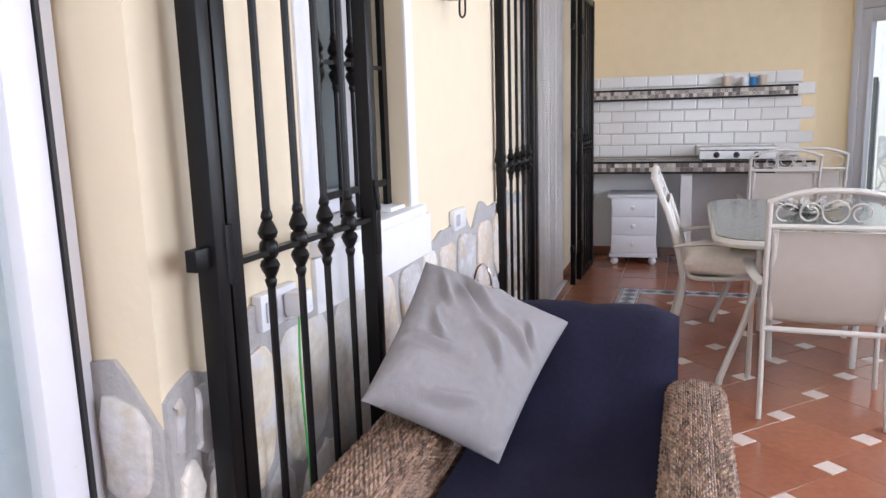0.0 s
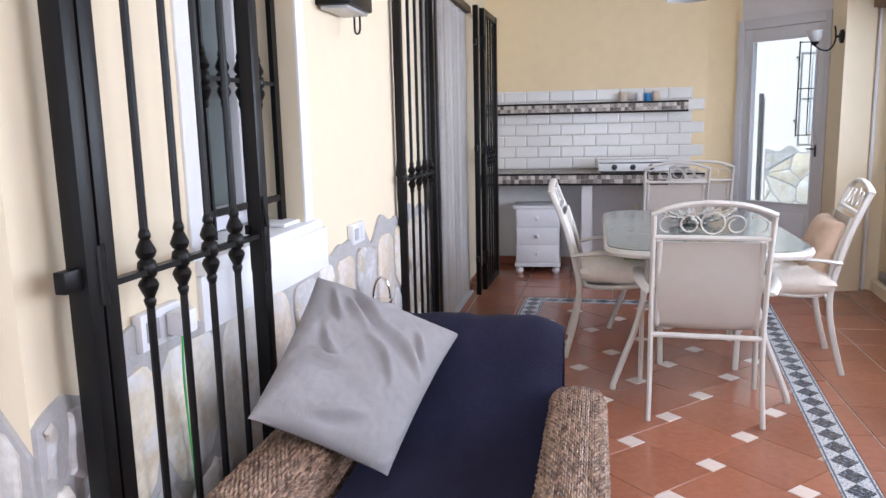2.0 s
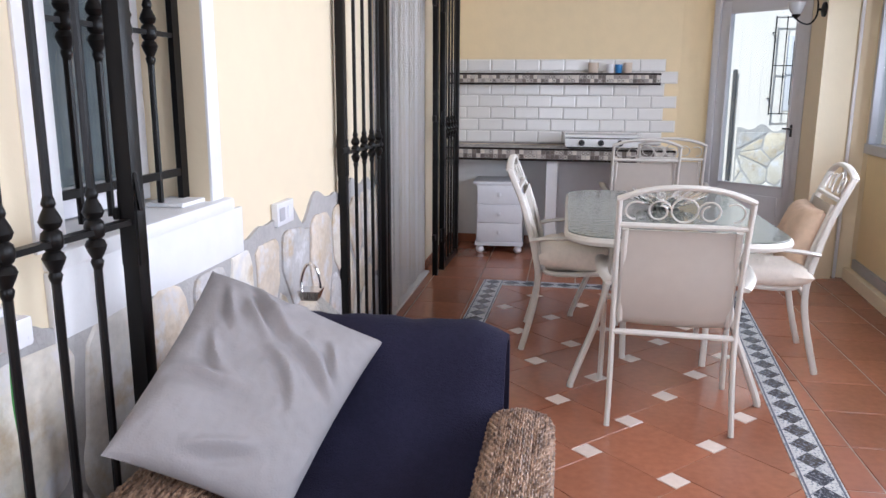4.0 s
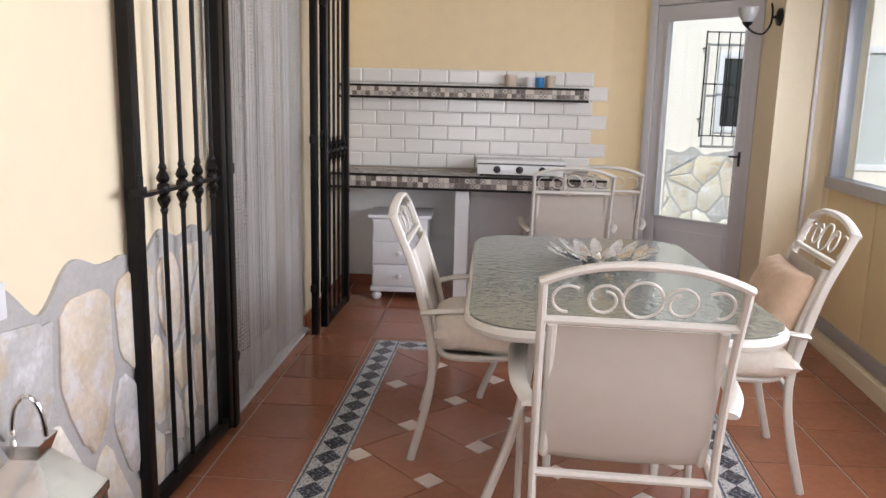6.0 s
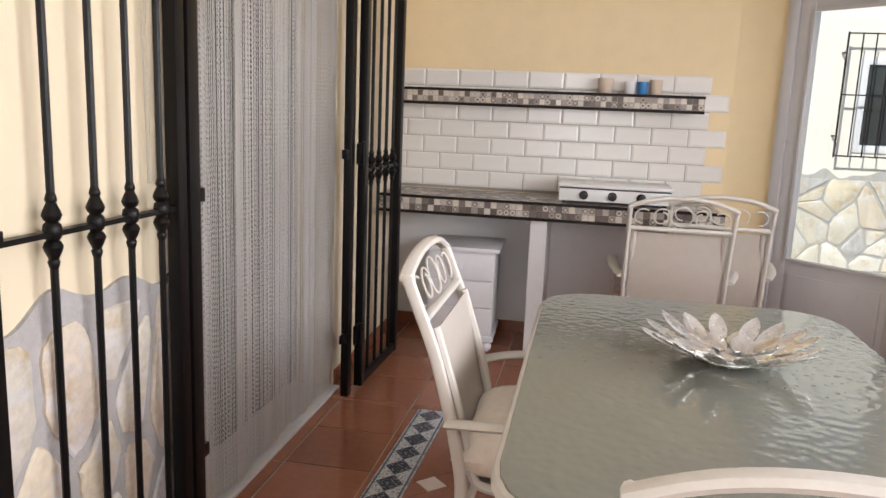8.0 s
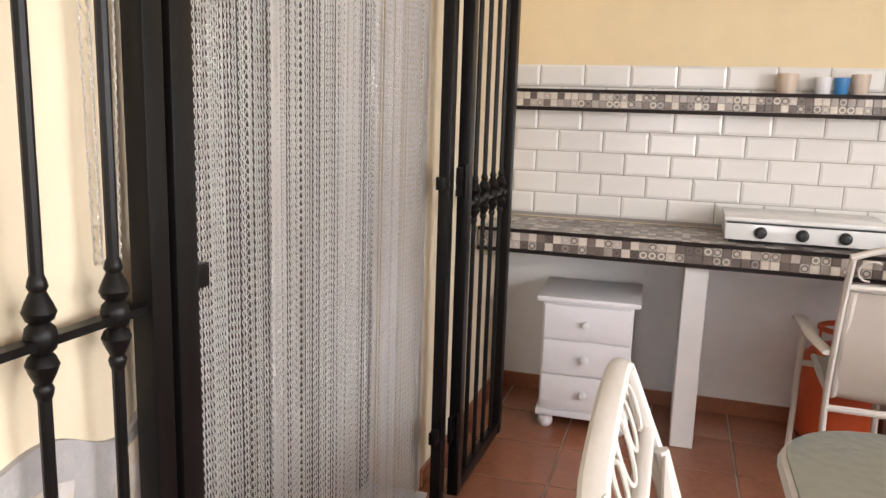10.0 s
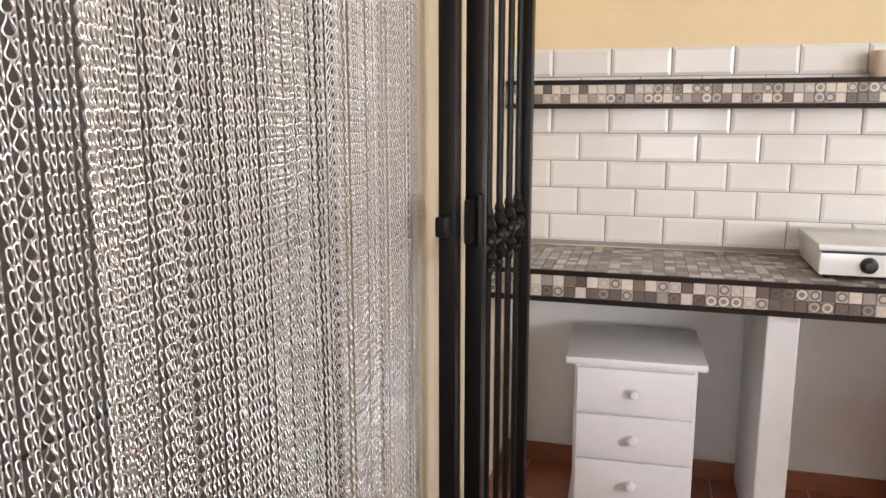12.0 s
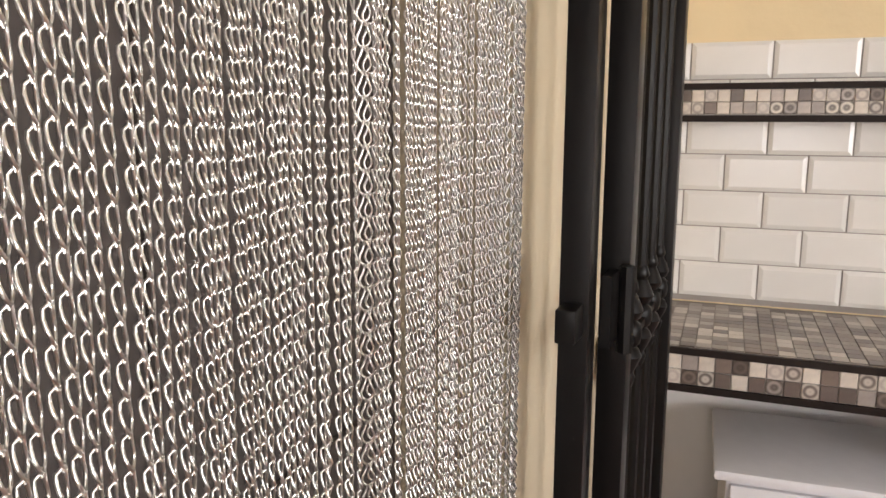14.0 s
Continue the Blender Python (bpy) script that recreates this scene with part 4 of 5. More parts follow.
def dining_chair(m, label):
    """A sling garden chair with a scrolled arched top; it faces +y."""
    c = thing("dining_chair", label, "chair", m, "chairs round the table")
    hw = 0.230
    for s in (-1, 1):
        bm = bmesh.new()
        tube(bm, smooth_path([(s * (hw + 0.004 * (z < 0.1)), y, z) for y, z in POST], 5), 0.0155, 8, 0.72)
        part("back_leg", bm, CHAIRPAINT, c)
        bm = bmesh.new()
        tube(bm, smooth_path([(s * 0.262, 0.40, 0.585), (s * 0.265, 0.415, 0.40), (s * 0.265, 0.425, 0.2), (s * 0.268, 0.43, 0.0)], 4), 0.0150, 8, 0.8)
        part("front_leg", bm, CHAIRPAINT, c)
        bm = bmesh.new()
        tube(bm, smooth_path([(s * 0.244, post_y(0.585), 0.575), (s * 0.276, 0.06, 0.592), (s * 0.287, 0.22, 0.600), (s * 0.287, 0.36, 0.592), (s * 0.282, 0.44, 0.572)], 5), 0.024, 8, 0.42)
        part("armrest", bm, CHAIRPAINT, c)
        bm = bmesh.new()
        tube(bm, smooth_path([(s * 0.203, post_y(0.80) + 0.018, 0.80), (s * 0.203, post_y(0.60) + 0.02, 0.60), (s * 0.203, 0.018, 0.445), (s * 0.205, 0.06, 0.402), (s * 0.210, 0.22, 0.402), (s * 0.213, 0.43, 0.425)], 5), 0.0125, 8)
        part("sling_rail", bm, CHAIRPAINT, c)
    bm = bmesh.new()
    n = 17
    pts = []
    for k in range(n):
        u = -1 + 2 * k / (n - 1)
        z = 0.918 + 0.048 * (1 - abs(u) ** 2.4)
        pts.append((u * (hw + 0.006), post_y(z) - 0.002, z))
    tube(bm, pts, 0.018, 8, 0.62)
    part("top_rail", bm, CHAIRPAINT, c)
    bm = bmesh.new()
    tube(bm, [(-hw, post_y(0.818), 0.818), (hw, post_y(0.818), 0.818)], 0.0135, 8, 0.8)
    part("back_rail", bm, CHAIRPAINT, c)
    bm = bmesh.new()
    tube(bm, [(-hw, -0.002, 0.372), (hw, -0.002, 0.372)], 0.0125, 8)
    part("rear_stretcher", bm, CHAIRPAINT, c)
    bm = bmesh.new()
    tube(bm, [(-0.264, 0.425, 0.395), (0.264, 0.425, 0.395)], 0.0125, 8)
    part("front_stretcher", bm, CHAIRPAINT, c)
    lean = math.atan2(post_y(0.93) - post_y(0.83), 0.10)
    scrolls = [spiral(0, 0.882, 0.046, 0.046, 0, 1.0), spiral(-0.088, 0.876, 0.043, 0.024, 0.2, 1.2), spiral(0.088, 0.876, 0.043, 0.024, math.pi - 0.2, -1.2),
               spiral(-0.172, 0.872, 0.040, 0.030, 0.9, 0.62), spiral(0.172, 0.872, 0.040, 0.030, math.pi - 0.9, -0.62)]
    for sc in scrolls:
        bm = bmesh.new()
        tube(bm, [(x, post_y(0.83) + (z - 0.83) * math.tan(lean), z) for x, _, z in sc], 0.0036, 6)
        part("scroll", bm, CHAIRPAINT, c)
    # sling cloth
    path = smooth_path([(0, post_y(0.795) + 0.020, 0.795), (0, post_y(0.70) + 0.008, 0.70), (0, post_y(0.58) + 0.002, 0.58), (0, 0.004, 0.46), (0, 0.05, 0.398), (0, 0.20, 0.388), (0, 0.43, 0.428)], 5)
    bm = bmesh.new()
    cols = 7
    grid = []
    for off in (0.0, 0.004):
        rows = []
        for i, p in enumerate(path):
            a, b = path[max(i - 1, 0)], path[min(i + 1, len(path) - 1)]
            d = (b - a).normalized()
            nr = Vector((0, -d.z, d.y))
            row = []
            for k in range(cols):
                u = -1 + 2 * k / (cols - 1)
                sag = 0.010 * (1 - u * u) * math.sin(math.pi * i / (len(path) - 1))
                row.append(bm.verts.new((u * 0.204, p.y + nr.y * off - sag * (1 if i < len(path) * 0.55 else 0), p.z + nr.z * off - sag * (1 if i >= len(path) * 0.55 else 0))))
            rows.append(row)
        grid.append(rows)
    for rows in grid:
        for a, b in zip(rows, rows[1:]):
            for k in range(cols - 1):
                bm.faces.new((a[k], a[k + 1], b[k + 1], b[k]))
    for k in range(cols - 1):
        for e in (0, -1):
            bm.faces.new((grid[0][e][k], grid[0][e][k + 1], grid[1][e][k + 1], grid[1][e][k]))
    part("sling", bm, SLING, c, "taupe mesh sling seat and back")
    return c


chair = dining_chair(pose(0.420, 3.505, 0, 0, 0, -3), "champagne metal sling chair with scrolled top at the table's head")
for m, label in ((pose(-0.135, 4.52, 0, 0, 0, -90), "champagne metal sling chair with a cream seat cushion"),
                 (pose(1.125, 4.42, 0, 0, 0, 84), "champagne metal sling chair with peach back cushion"),
                 (pose(0.545, 6.255, 0, 0, 0, -1), "champagne metal sling chair pushed under the worktop"),
                 (pose(0.748, 6.43, 0, 0, 0, -4), "champagne metal sling chair pushed behind another beside the worktop")):
    tagged(copy_thing(chair, m), label)


def pad(name, m, w, d, h, mat, label, category, seed, crease=0.0):
    """A soft stuffed pad with pinched corners and folds."""
    rnd = random.Random(seed)
    n = 41
    bm = bmesh.new()
    ph = [rnd.uniform(0, 6.28) for _ in range(6)]
    layers = []
    for side in (1, -1):
        rows = []
        for i in range(n):
            row = []
            for j in range(n):
                u, v = -1 + 2 * i / (n - 1), -1 + 2 * j / (n - 1)
                e = max(0.0, (1 - u ** 4) * (1 - v ** 4)) ** 0.5
                pinch = 1 - 0.07 * (1 - abs(u * v)) * max(abs(u), abs(v)) ** 3
                rr = math.hypot(u + 0.95, v - 0.95)
                fan = math.atan2(v - 0.95, u + 0.95)
                ridge = (1 - abs(math.sin(7.5 * fan + ph[3]))) ** 2.2 * math.exp(-((rr - 0.9) / 0.8) ** 2)
                ridge2 = (1 - abs(math.sin(2.4 * u + 4.2 * v + ph[4]))) ** 4 * (0.5 + 0.5 * math.sin(3 * u - 2 * v + ph[5]))
                f = crease * e * (math.sin(3.1 * u + 5 * v + ph[0]) * 0.35 + math.sin(9 * u - 4 * v + ph[1]) * 0.15 + ridge * 1.1 + ridge2 * 0.9)
                row.append((u * w / 2 * pinch, v * d / 2 * pinch, side * (h / 2 * e) + f))
            rows.append(row)
        layers.append(rows)
    top = [[bm.verts.new(p) for p in r] for r in layers[0]]
    bot = [[top[i][j] if i in (0, n - 1) or j in (0, n - 1) else bm.verts.new(layers[1][i][j]) for j in range(n)] for i in range(n)]
    for rows in (top, bot):
        for i in range(n - 1):
            for j in range(n - 1):
                bm.faces.new((rows[i][j], rows[i + 1][j], rows[i + 1][j + 1], rows[i][j + 1]))
    o = part(name, bm, mat)
    o.matrix_world = m
    return tagged(o, label, category)


pad("seat_cushion", pose(0.07, 4.52, 0.468, 0, -2, -90), 0.46, 0.47, 0.16, CUSHION, "cream stuffed cushion on the chair seat", "cushion", 1, 0.016)
pad("seat_cushion", pose(0.92, 4.40, 0.458, 0, 2, 84), 0.45, 0.46, 0.15, CUSHION, "cream stuffed cushion on the chair seat", "cushion", 2, 0.016)
pad("back_cushion", pose(1.105, 4.43, 0.590, 0, -70, -6), 0.39, 0.43, 0.17, PEACH, "faded peach cushion tied to the chair back", "cushion", 3, 0.012)

# things lying on the side chair's cushion
tagged(part("magazine", boxes((0.10, 0.27, 4.36, 4.58, 0.546, 0.552), bevel=0.001), GREENPRINT), "green printed magazine lying on the seat cushion", "magazine")
tagged(part("red_booklet", boxes((0.20, 0.34, 4.50, 4.68, 0.5525, 0.557), bevel=0.001), REDPRINT), "red booklet lying on the seat cushion", "booklet")
bm = bmesh.new()
for s in (-1, 1):
    tube(bm, [(0.15 + 0.030 * math.cos(2 * math.pi * k / 14), 4.42 + s * 0.035 + 0.026 * math.sin(2 * math.pi * k / 14), 0.569 + 0.012 * math.cos(2 * math.pi * k / 14)) for k in range(14)], 0.004, 6, closed=True)
    box(bm, 0.125, 0.175, 4.42 + s * 0.035 - 0.02, 4.42 + s * 0.035 + 0.02, 0.567, 0.571)
tube(bm, [(0.15, 4.36, 0.564), (0.22, 4.37, 0.556), (0.25, 4.40, 0.555)], 0.003, 6)
tagged(part("sunglasses", bm, BLACKPLASTIC), "black sunglasses lying on the magazine", "sunglasses")

# table
TX0, TX1, TY0, TY1, TZ = -0.005, 0.905, 3.62, 5.135, 0.725


def rounded(x0, x1, y0, y1, r, n=6):
    pts = []
    for cx, cy, a0 in ((x1 - r, y1 - r, 0), (x0 + r, y1 - r, 90), (x0 + r, y0 + r, 180), (x1 - r, y0 + r, 270)):
        pts += [(cx + r * math.cos(radians(a0 + 90 * k / n)), cy + r * math.sin(radians(a0 + 90 * k / n))) for k in range(n + 1)]
    return pts


table = thing("dining_table", "champagne metal garden table with a rippled glass top", "table", pose(0, 0, 0))
bm = bmesh.new()
tube(bm, [(x, y, TZ - 0.0225) for x, y in rounded(TX0 + 0.012, TX1 - 0.012, TY0 + 0.012, TY1 - 0.012, 0.17)], 0.019, 8, 1.05, closed=True)
part("rim", bm, CHAIRPAINT, table)
bm = bmesh.new()
prism(bm, rounded(TX0 + 0.007, TX1 - 0.007, TY0 + 0.007, TY1 - 0.007, 0.175), TZ - 0.0055, TZ + 0.0005, 0.001)
part("glass_top", bm, RIPPLE, table, "grey-green rippled safety glass", smooth=False)
part("cross_bar", boxes((0.10, 0.80, 4.36, 4.40, TZ - 0.045, TZ - 0.02), bevel=0.004), CHAIRPAINT, table)
for sx, x, sy, y in ((1, 0.0, 1, 3.83), (-1, 0.86, 1, 3.75), (1, 0.0, -1, 4.93), (-1, 0.86, -1, 4.93)):
    bm = bmesh.new()
    tube(bm, smooth_path([(x + sx * 0.20, y + sy * 0.06, TZ - 0.03), (x + sx * 0.19, y + sy * 0.055, 0.52), (x + sx * 0.15, y + sy * 0.04, 0.32), (x + sx * 0.085, y + sy * 0.015, 0.14), (x + sx * 0.045, y, 0.03), (x + sx * 0.04, y, 0.0)], 5), 0.019, 8, 0.8)
    part("leg", bm, CHAIRPAINT, table)

# leaf bowl
bowl = thing("leaf_bowl", "silvery metal bowl made of overlapping leaves on the glass table", "bowl", pose(0.485, 4.50, TZ + 0.001))
bm = bmesh.new()
lathe(bm, [(0.001, 0.0), (0.055, 0.0), (0.075, 0.010), (0.073, 0.014), (0.05, 0.005), (0.001, 0.004)], 20)
part("base", bm, LEAFWHITE, bowl)


def leaf_mesh(r0, z0, length, width, slope, mat):
    """An elliptic leaf with a raised midrib, tilted up by slope."""
    bm = bmesh.new()
    n = 10
    rows = []
    for off in (0, 0.0022):
        for k in range(n + 1):
            t = k / n
            w = width * max(0.06, math.sin(math.pi * t) ** 0.62)
            rows.append([bm.verts.new((s * w / 2, r0 + t * length * math.cos(slope), z0 + t * length * math.sin(slope) + 0.010 * t * t + off + abs(s) * 0.004)) for s in (-1, 0, 1)])
    for a in (0, n + 1):
        for k in range(n):
            for s in (0, 1):
                bm.faces.new((rows[a + k][s], rows[a + k][s + 1], rows[a + k + 1][s + 1], rows[a + k + 1][s]))
    for k in range(n):
        for s in (0, 2):
            bm.faces.new((rows[k][s], rows[k + 1][s], rows[n + 1 + k + 1][s], rows[n + 1 + k][s]))
    return mesh("leaf", bm, mat, True)


rnd = random.Random(4)
# the third ring carries the warm reflection in its colour
rings = [(leaf_mesh(0.105, 0.020, 0.115, 0.046, 0.35, LEAFWHITE), 16, 0.0), (leaf_mesh(0.050, 0.010, 0.095, 0.050, 0.16, LEAFWHITE), 11, 0.3), (leaf_mesh(0.080, 0.016, 0.075, 0.046, 0.22, LEAFTINTED), 9, 0.55)]
for me, count, ph in rings:
    for k in range(count):
        o = new("leaf", me)
        o.parent = bowl
        o.rotation_euler = (rnd.uniform(-0.04, 0.04), rnd.uniform(-0.12, 0.12), 2 * math.pi * (k + ph) / count + rnd.uniform(-0.08, 0.08))


# ---- wicker armchair with blanket and cushion ----
def padded_box(x0, x1, y0, y1, z0, z1, r, uvs=True):
    """A box with large rounded edges and a uv map in metres."""
    bm = bmesh.new()
    box(bm, x0, x1, y0, y1, z0, z1)
    bmesh.ops.bevel(bm, geom=list(bm.edges), offset=r, segments=5, profile=0.5, affect="EDGES")
    uv = bm.loops.layers.uv.new("uv")
    for f in bm.faces:
        n = f.normal
        for lp in f.loops:
            c = lp.vert.co
            if abs(n.z) > 0.6:
                lp[uv].uv = (c.x, c.y)
            elif abs(n.x) > abs(n.y):
                lp[uv].uv = (c.y, c.z)
            else:
                lp[uv].uv = (c.x, c.z)
    return bm


def woven_arm(x0, x1, y0, y1, top, low=0.06):
    """An upholstered block skinned with short over-and-under strands, each one a raised stitch."""
    r = 0.042
    w = x1 - x0
    sec = []
    for k in range(400):
        s = k / 399 * (2 * (top - 0.30 - r) + math.pi * r + (w - 2 * r))
        a, q = top - 0.30 - r, math.pi * r / 2
        if s < a:
            sec.append((x0, 0.30 + s, -1, 0, s))
        elif s < a + q:
            t = (s - a) / r
            sec.append((x0 + r - r * math.cos(t), top - r + r * math.sin(t), -math.cos(t), math.sin(t), s))
        elif s < a + q + w - 2 * r:
            sec.append((x0 + r + s - a - q, top + 0.006 * math.sin(math.pi * (s - a - q) / (w - 2 * r)), 0, 1, s))
        elif s < a + 2 * q + w - 2 * r:
            t = (s - a - q - w + 2 * r) / r
            sec.append((x1 - r + r * math.sin(t), top - r + r * math.cos(t), math.sin(t), math.cos(t), s))
        else:
            sec.append((x1, top - r - (s - a - 2 * q - w + 2 * r), 1, 0, s))
    m = int((y1 - y0) / 0.0036)
    rnd = random.Random(int(w * 1000))
    hgt = {}
    bm = bmesh.new()
    uv = bm.loops.layers.uv.new("uv")
    rows = []
    cx, cz = (x0 + x1) / 2, 0.40
    for i in range(m + 1):
        y = y0 + (y1 - y0) * i / m
        e = min(1.0, (i + 0.001) / (0.05 / 0.0036), (m - i + 0.001) / (0.05 / 0.0036))
        squeeze = 1 - 0.16 * (1 - math.sqrt(max(0.0, 1 - (1 - e) ** 2)))
        row = []
        for x, z, nx, nz, s in sec:
            rw = int(s / 0.0054)
            fu = (y / 0.024 + 0.5 * (rw % 2) + 0.12 * math.sin(rw * 2.3)) % 1.0
            iu = int(y / 0.024 + 0.5 * (rw % 2))
            fv = (s / 0.0054 + (0.35 if rw % 2 else -0.35) * (fu - 0.5)) % 1.0
            if (rw, iu) not in hgt:
                hgt[(rw, iu)] = rnd.uniform(0.5, 1.25)
            d = 0.0052 * hgt[(rw, iu)] * max(0.0, math.sin(math.pi * fu)) ** 0.8 * max(0.0, math.sin(math.pi * fv)) ** 1.1
            px, pz = cx + (x - cx) * squeeze + nx * d, cz + (z - cz) * squeeze + nz * d
            row.append(bm.verts.new((px, y, pz)))
        rows.append(row)
    for i in range(m):
        a, b_ = rows[i], rows[i + 1]
        for k in range(len(sec) - 1):
            f = bm.faces.new((a[k], a[k + 1], b_[k + 1], b_[k]))
            for lp, (yy, ss) in zip(f.loops, ((i, k), (i, k + 1), (i + 1, k + 1), (i + 1, k))):
                lp[uv].uv = (y0 + (y1 - y0) * yy / m, sec[ss][4])
    bm.faces.new(rows[0][::-1])
    bm.faces.new(rows[-1])
    box(bm, x0 + 0.002, x1 - 0.002, y0 + 0.012, y1 - 0.012, low, 0.32)
    return bm


sofa = thing("wicker_armchair", "brown woven wicker armchair covered with a navy blanket", "armchair", pose(0, 0, 0))
part("arm", woven_arm(-0.866, -0.685, 1.43, 2.26, 0.545), WICKER, sofa)
part("arm", woven_arm(-0.166, -0.018, 1.30, 2.235, 0.585), WICKER, sofa)
part("back", padded_box(-0.80, -0.155, 2.31, 2.40, 0.06, 0.70, 0.04), WICKER, sofa)
part("seat_base", padded_box(-0.66, -0.155, 1.35, 2.2, 0.06, 0.34, 0.04), WICKER, sofa)
for x, y in ((-0.79, 1.5), (-0.07, 1.5), (-0.79, 2.28), (-0.07, 2.28)):
    part("foot", boxes((x - 0.02, x + 0.02, y - 0.02, y + 0.02, 0, 0.07)), BROWNDOOR, sofa)


def blanket():
    """Cloth over the seat and the backrest, hanging down behind."""
    prof = smooth_path([(1.32, 0.30), (1.34, 0.385), (1.55, 0.40), (2.05, 0.415), (2.18, 0.47), (2.25, 0.60), (2.285, 0.69), (2.335, 0.728), (2.395, 0.712), (2.425, 0.63), (2.43, 0.45), (2.435, 0.25)], 5)
    prof = [(p.x, p.y) for p in [Vector((a[0], a[1])) for a in prof]]
    bm = bmesh.new()
    n = 25
    rows = []
    for off in (0.0, 0.014):
        grid = []
        for i, (y, z) in enumerate(prof):
            row = []
            a, b = prof[max(i - 1, 0)], prof[min(i + 1, len(prof) - 1)]
            d = Vector((b[0] - a[0], b[1] - a[1])).normalized()
            ny, nz = -d.y, d.x
            for k in range(n):
                u = k / (n - 1)
                back = max(0.0, min(1.0, (y - 2.15) / 0.1))
                x0, x1 = -0.662 - 0.12 * back, -0.152 + 0.014 * back
                x = x0 + (x1 - x0) * u
                w = 0.003 * math.sin(19 * u + 7 * z) + 0.002 * math.sin(41 * u + 3 * y * 5)
                drop = 0.028 * back * (max(0, u - 0.88) / 0.12) ** 2
                lift = 0.003 * back * (1 - u)
                row.append(bm.verts.new((x, y + ny * (off + w), z + nz * (off + w) - drop + (lift if z > 0.55 else 0))))
            grid.append(row)
        rows.append(grid)
    for grid in rows:
        for a, b in zip(grid, grid[1:]):
            for k in range(n - 1):
                bm.faces.new((a[k], a[k + 1], b[k + 1], b[k]))
    g0, g1 = rows
    for i in range(len(prof) - 1):
        for k in (0, n - 1):
            bm.faces.new((g0[i][k], g0[i + 1][k], g1[i + 1][k], g1[i][k]))
    for k in range(n - 1):
        for i in (0, len(prof) - 1):
            bm.faces.new((g0[i][k], g0[i][k + 1], g1[i][k + 1], g1[i][k]))
    return bm


tagged(part("blanket", blanket(), NAVY), "navy knitted blanket draped over the armchair", "blanket")

# square cushion stood on its corner against the back and arm
ct, cr, cl, cb = Vector((-0.83, 2.21, 0.880)), Vector((-0.435, 2.28, 0.703)), Vector((-0.838, 1.745, 0.640)), Vector((-0.54, 1.86, 0.463))


def throw_cushion():
    """A soft square with sharp corners between four points, full in the middle, with long folds."""
    n = 95
    folds = [(-0.44, 1.0, 0.08, 0.46, 0.055), (0.08, 0.46, 0.89, 0.08, 0.060), (-0.65, 0.22, -0.29, -0.09, 0.05), (-0.87, -0.25, -0.03, -0.09, 0.055), (0.13, 1.08, -0.16, 0.71, 0.05),
             (0.69, -1.03, 1.09, -0.76, 0.04), (-0.35, -0.74, 0.38, -0.67, 0.06), (-0.01, 0.27, 0.46, -0.12, 0.055), (-0.08, 0.34, -0.46, 0.74, 0.05), (0.86, -0.68, 0.99, -0.43, 0.035),
             (-0.76, 0.77, -0.39, 0.37, 0.05), (0.48, 0.57, 0.9, 0.28, 0.05)]
    nrm = (cr - ct).cross(cl - ct).normalized()
    if nrm.z < 0:
        nrm = -nrm
    bm = bmesh.new()
    top, bot = [], []
    for i in range(n):
        rt, rb_ = [], []
        for j in range(n):
            u, v = -1 + 2 * i / (n - 1), -1 + 2 * j / (n - 1)
            e = max(0.0, (1 - u ** 4) * (1 - v ** 4)) ** 0.5
            pin = 1 - 0.05 * (1 - v * v) * abs(u) ** 3
            pin2 = 1 - 0.05 * (1 - u * u) * abs(v) ** 3
            a, b_ = (u * pin + 1) / 2, (v * pin2 + 1) / 2
            p = (cl * (1 - a) + cb * a) * (1 - b_) + (ct * (1 - a) + cr * a) * b_
            f = 0.0
            for x0, y0, x1, y1, wd in folds:
                dx, dy = x1 - x0, y1 - y0
                ln = math.hypot(dx, dy)
                t = ((u - x0) * dx + (v - y0) * dy) / (ln * ln)
                d = ((u - x0) * dy - (v - y0) * dx) / ln + 0.05 * math.sin(3 * t + x0 * 5)
                if -0.25 < t < 1.25:
                    bend = math.cos(math.pi * (t - 0.5) / 1.5) ** 2
                    f += 0.31 * wd * bend * (math.exp(-(d / wd) ** 2) - 0.8 * math.exp(-((d - 1.5 * wd) / wd) ** 2))
            f += 0.0042 * noise.noise((u * 4, v * 5, 3)) + 0.0022 * noise.noise((u * 11, v * 13, 7))
            f += 0.004 * math.sin(4 * u + 3 * v) + 0.0025 * math.sin(9 * v - 7 * u + 1)
            rt.append(bm.verts.new(p + nrm * (0.062 * e + f * e ** 0.5)))
            edge = i in (0, n - 1) or j in (0, n - 1)
            rb_.append(rt[-1] if edge else bm.verts.new(p - nrm * 0.05 * e))
        top.append(rt)
        bot.append(rb_)
    for rows in (top, bot):
        for i in range(n - 1):
            for j in range(n - 1):
                bm.faces.new((rows[i][j], rows[i + 1][j], rows[i + 1][j + 1], rows[i][j + 1]))
    return bm


tagged(part("throw_cushion", throw_cushion(), GREYCUSHION), "pale grey cotton cushion leaning in the armchair", "cushion")


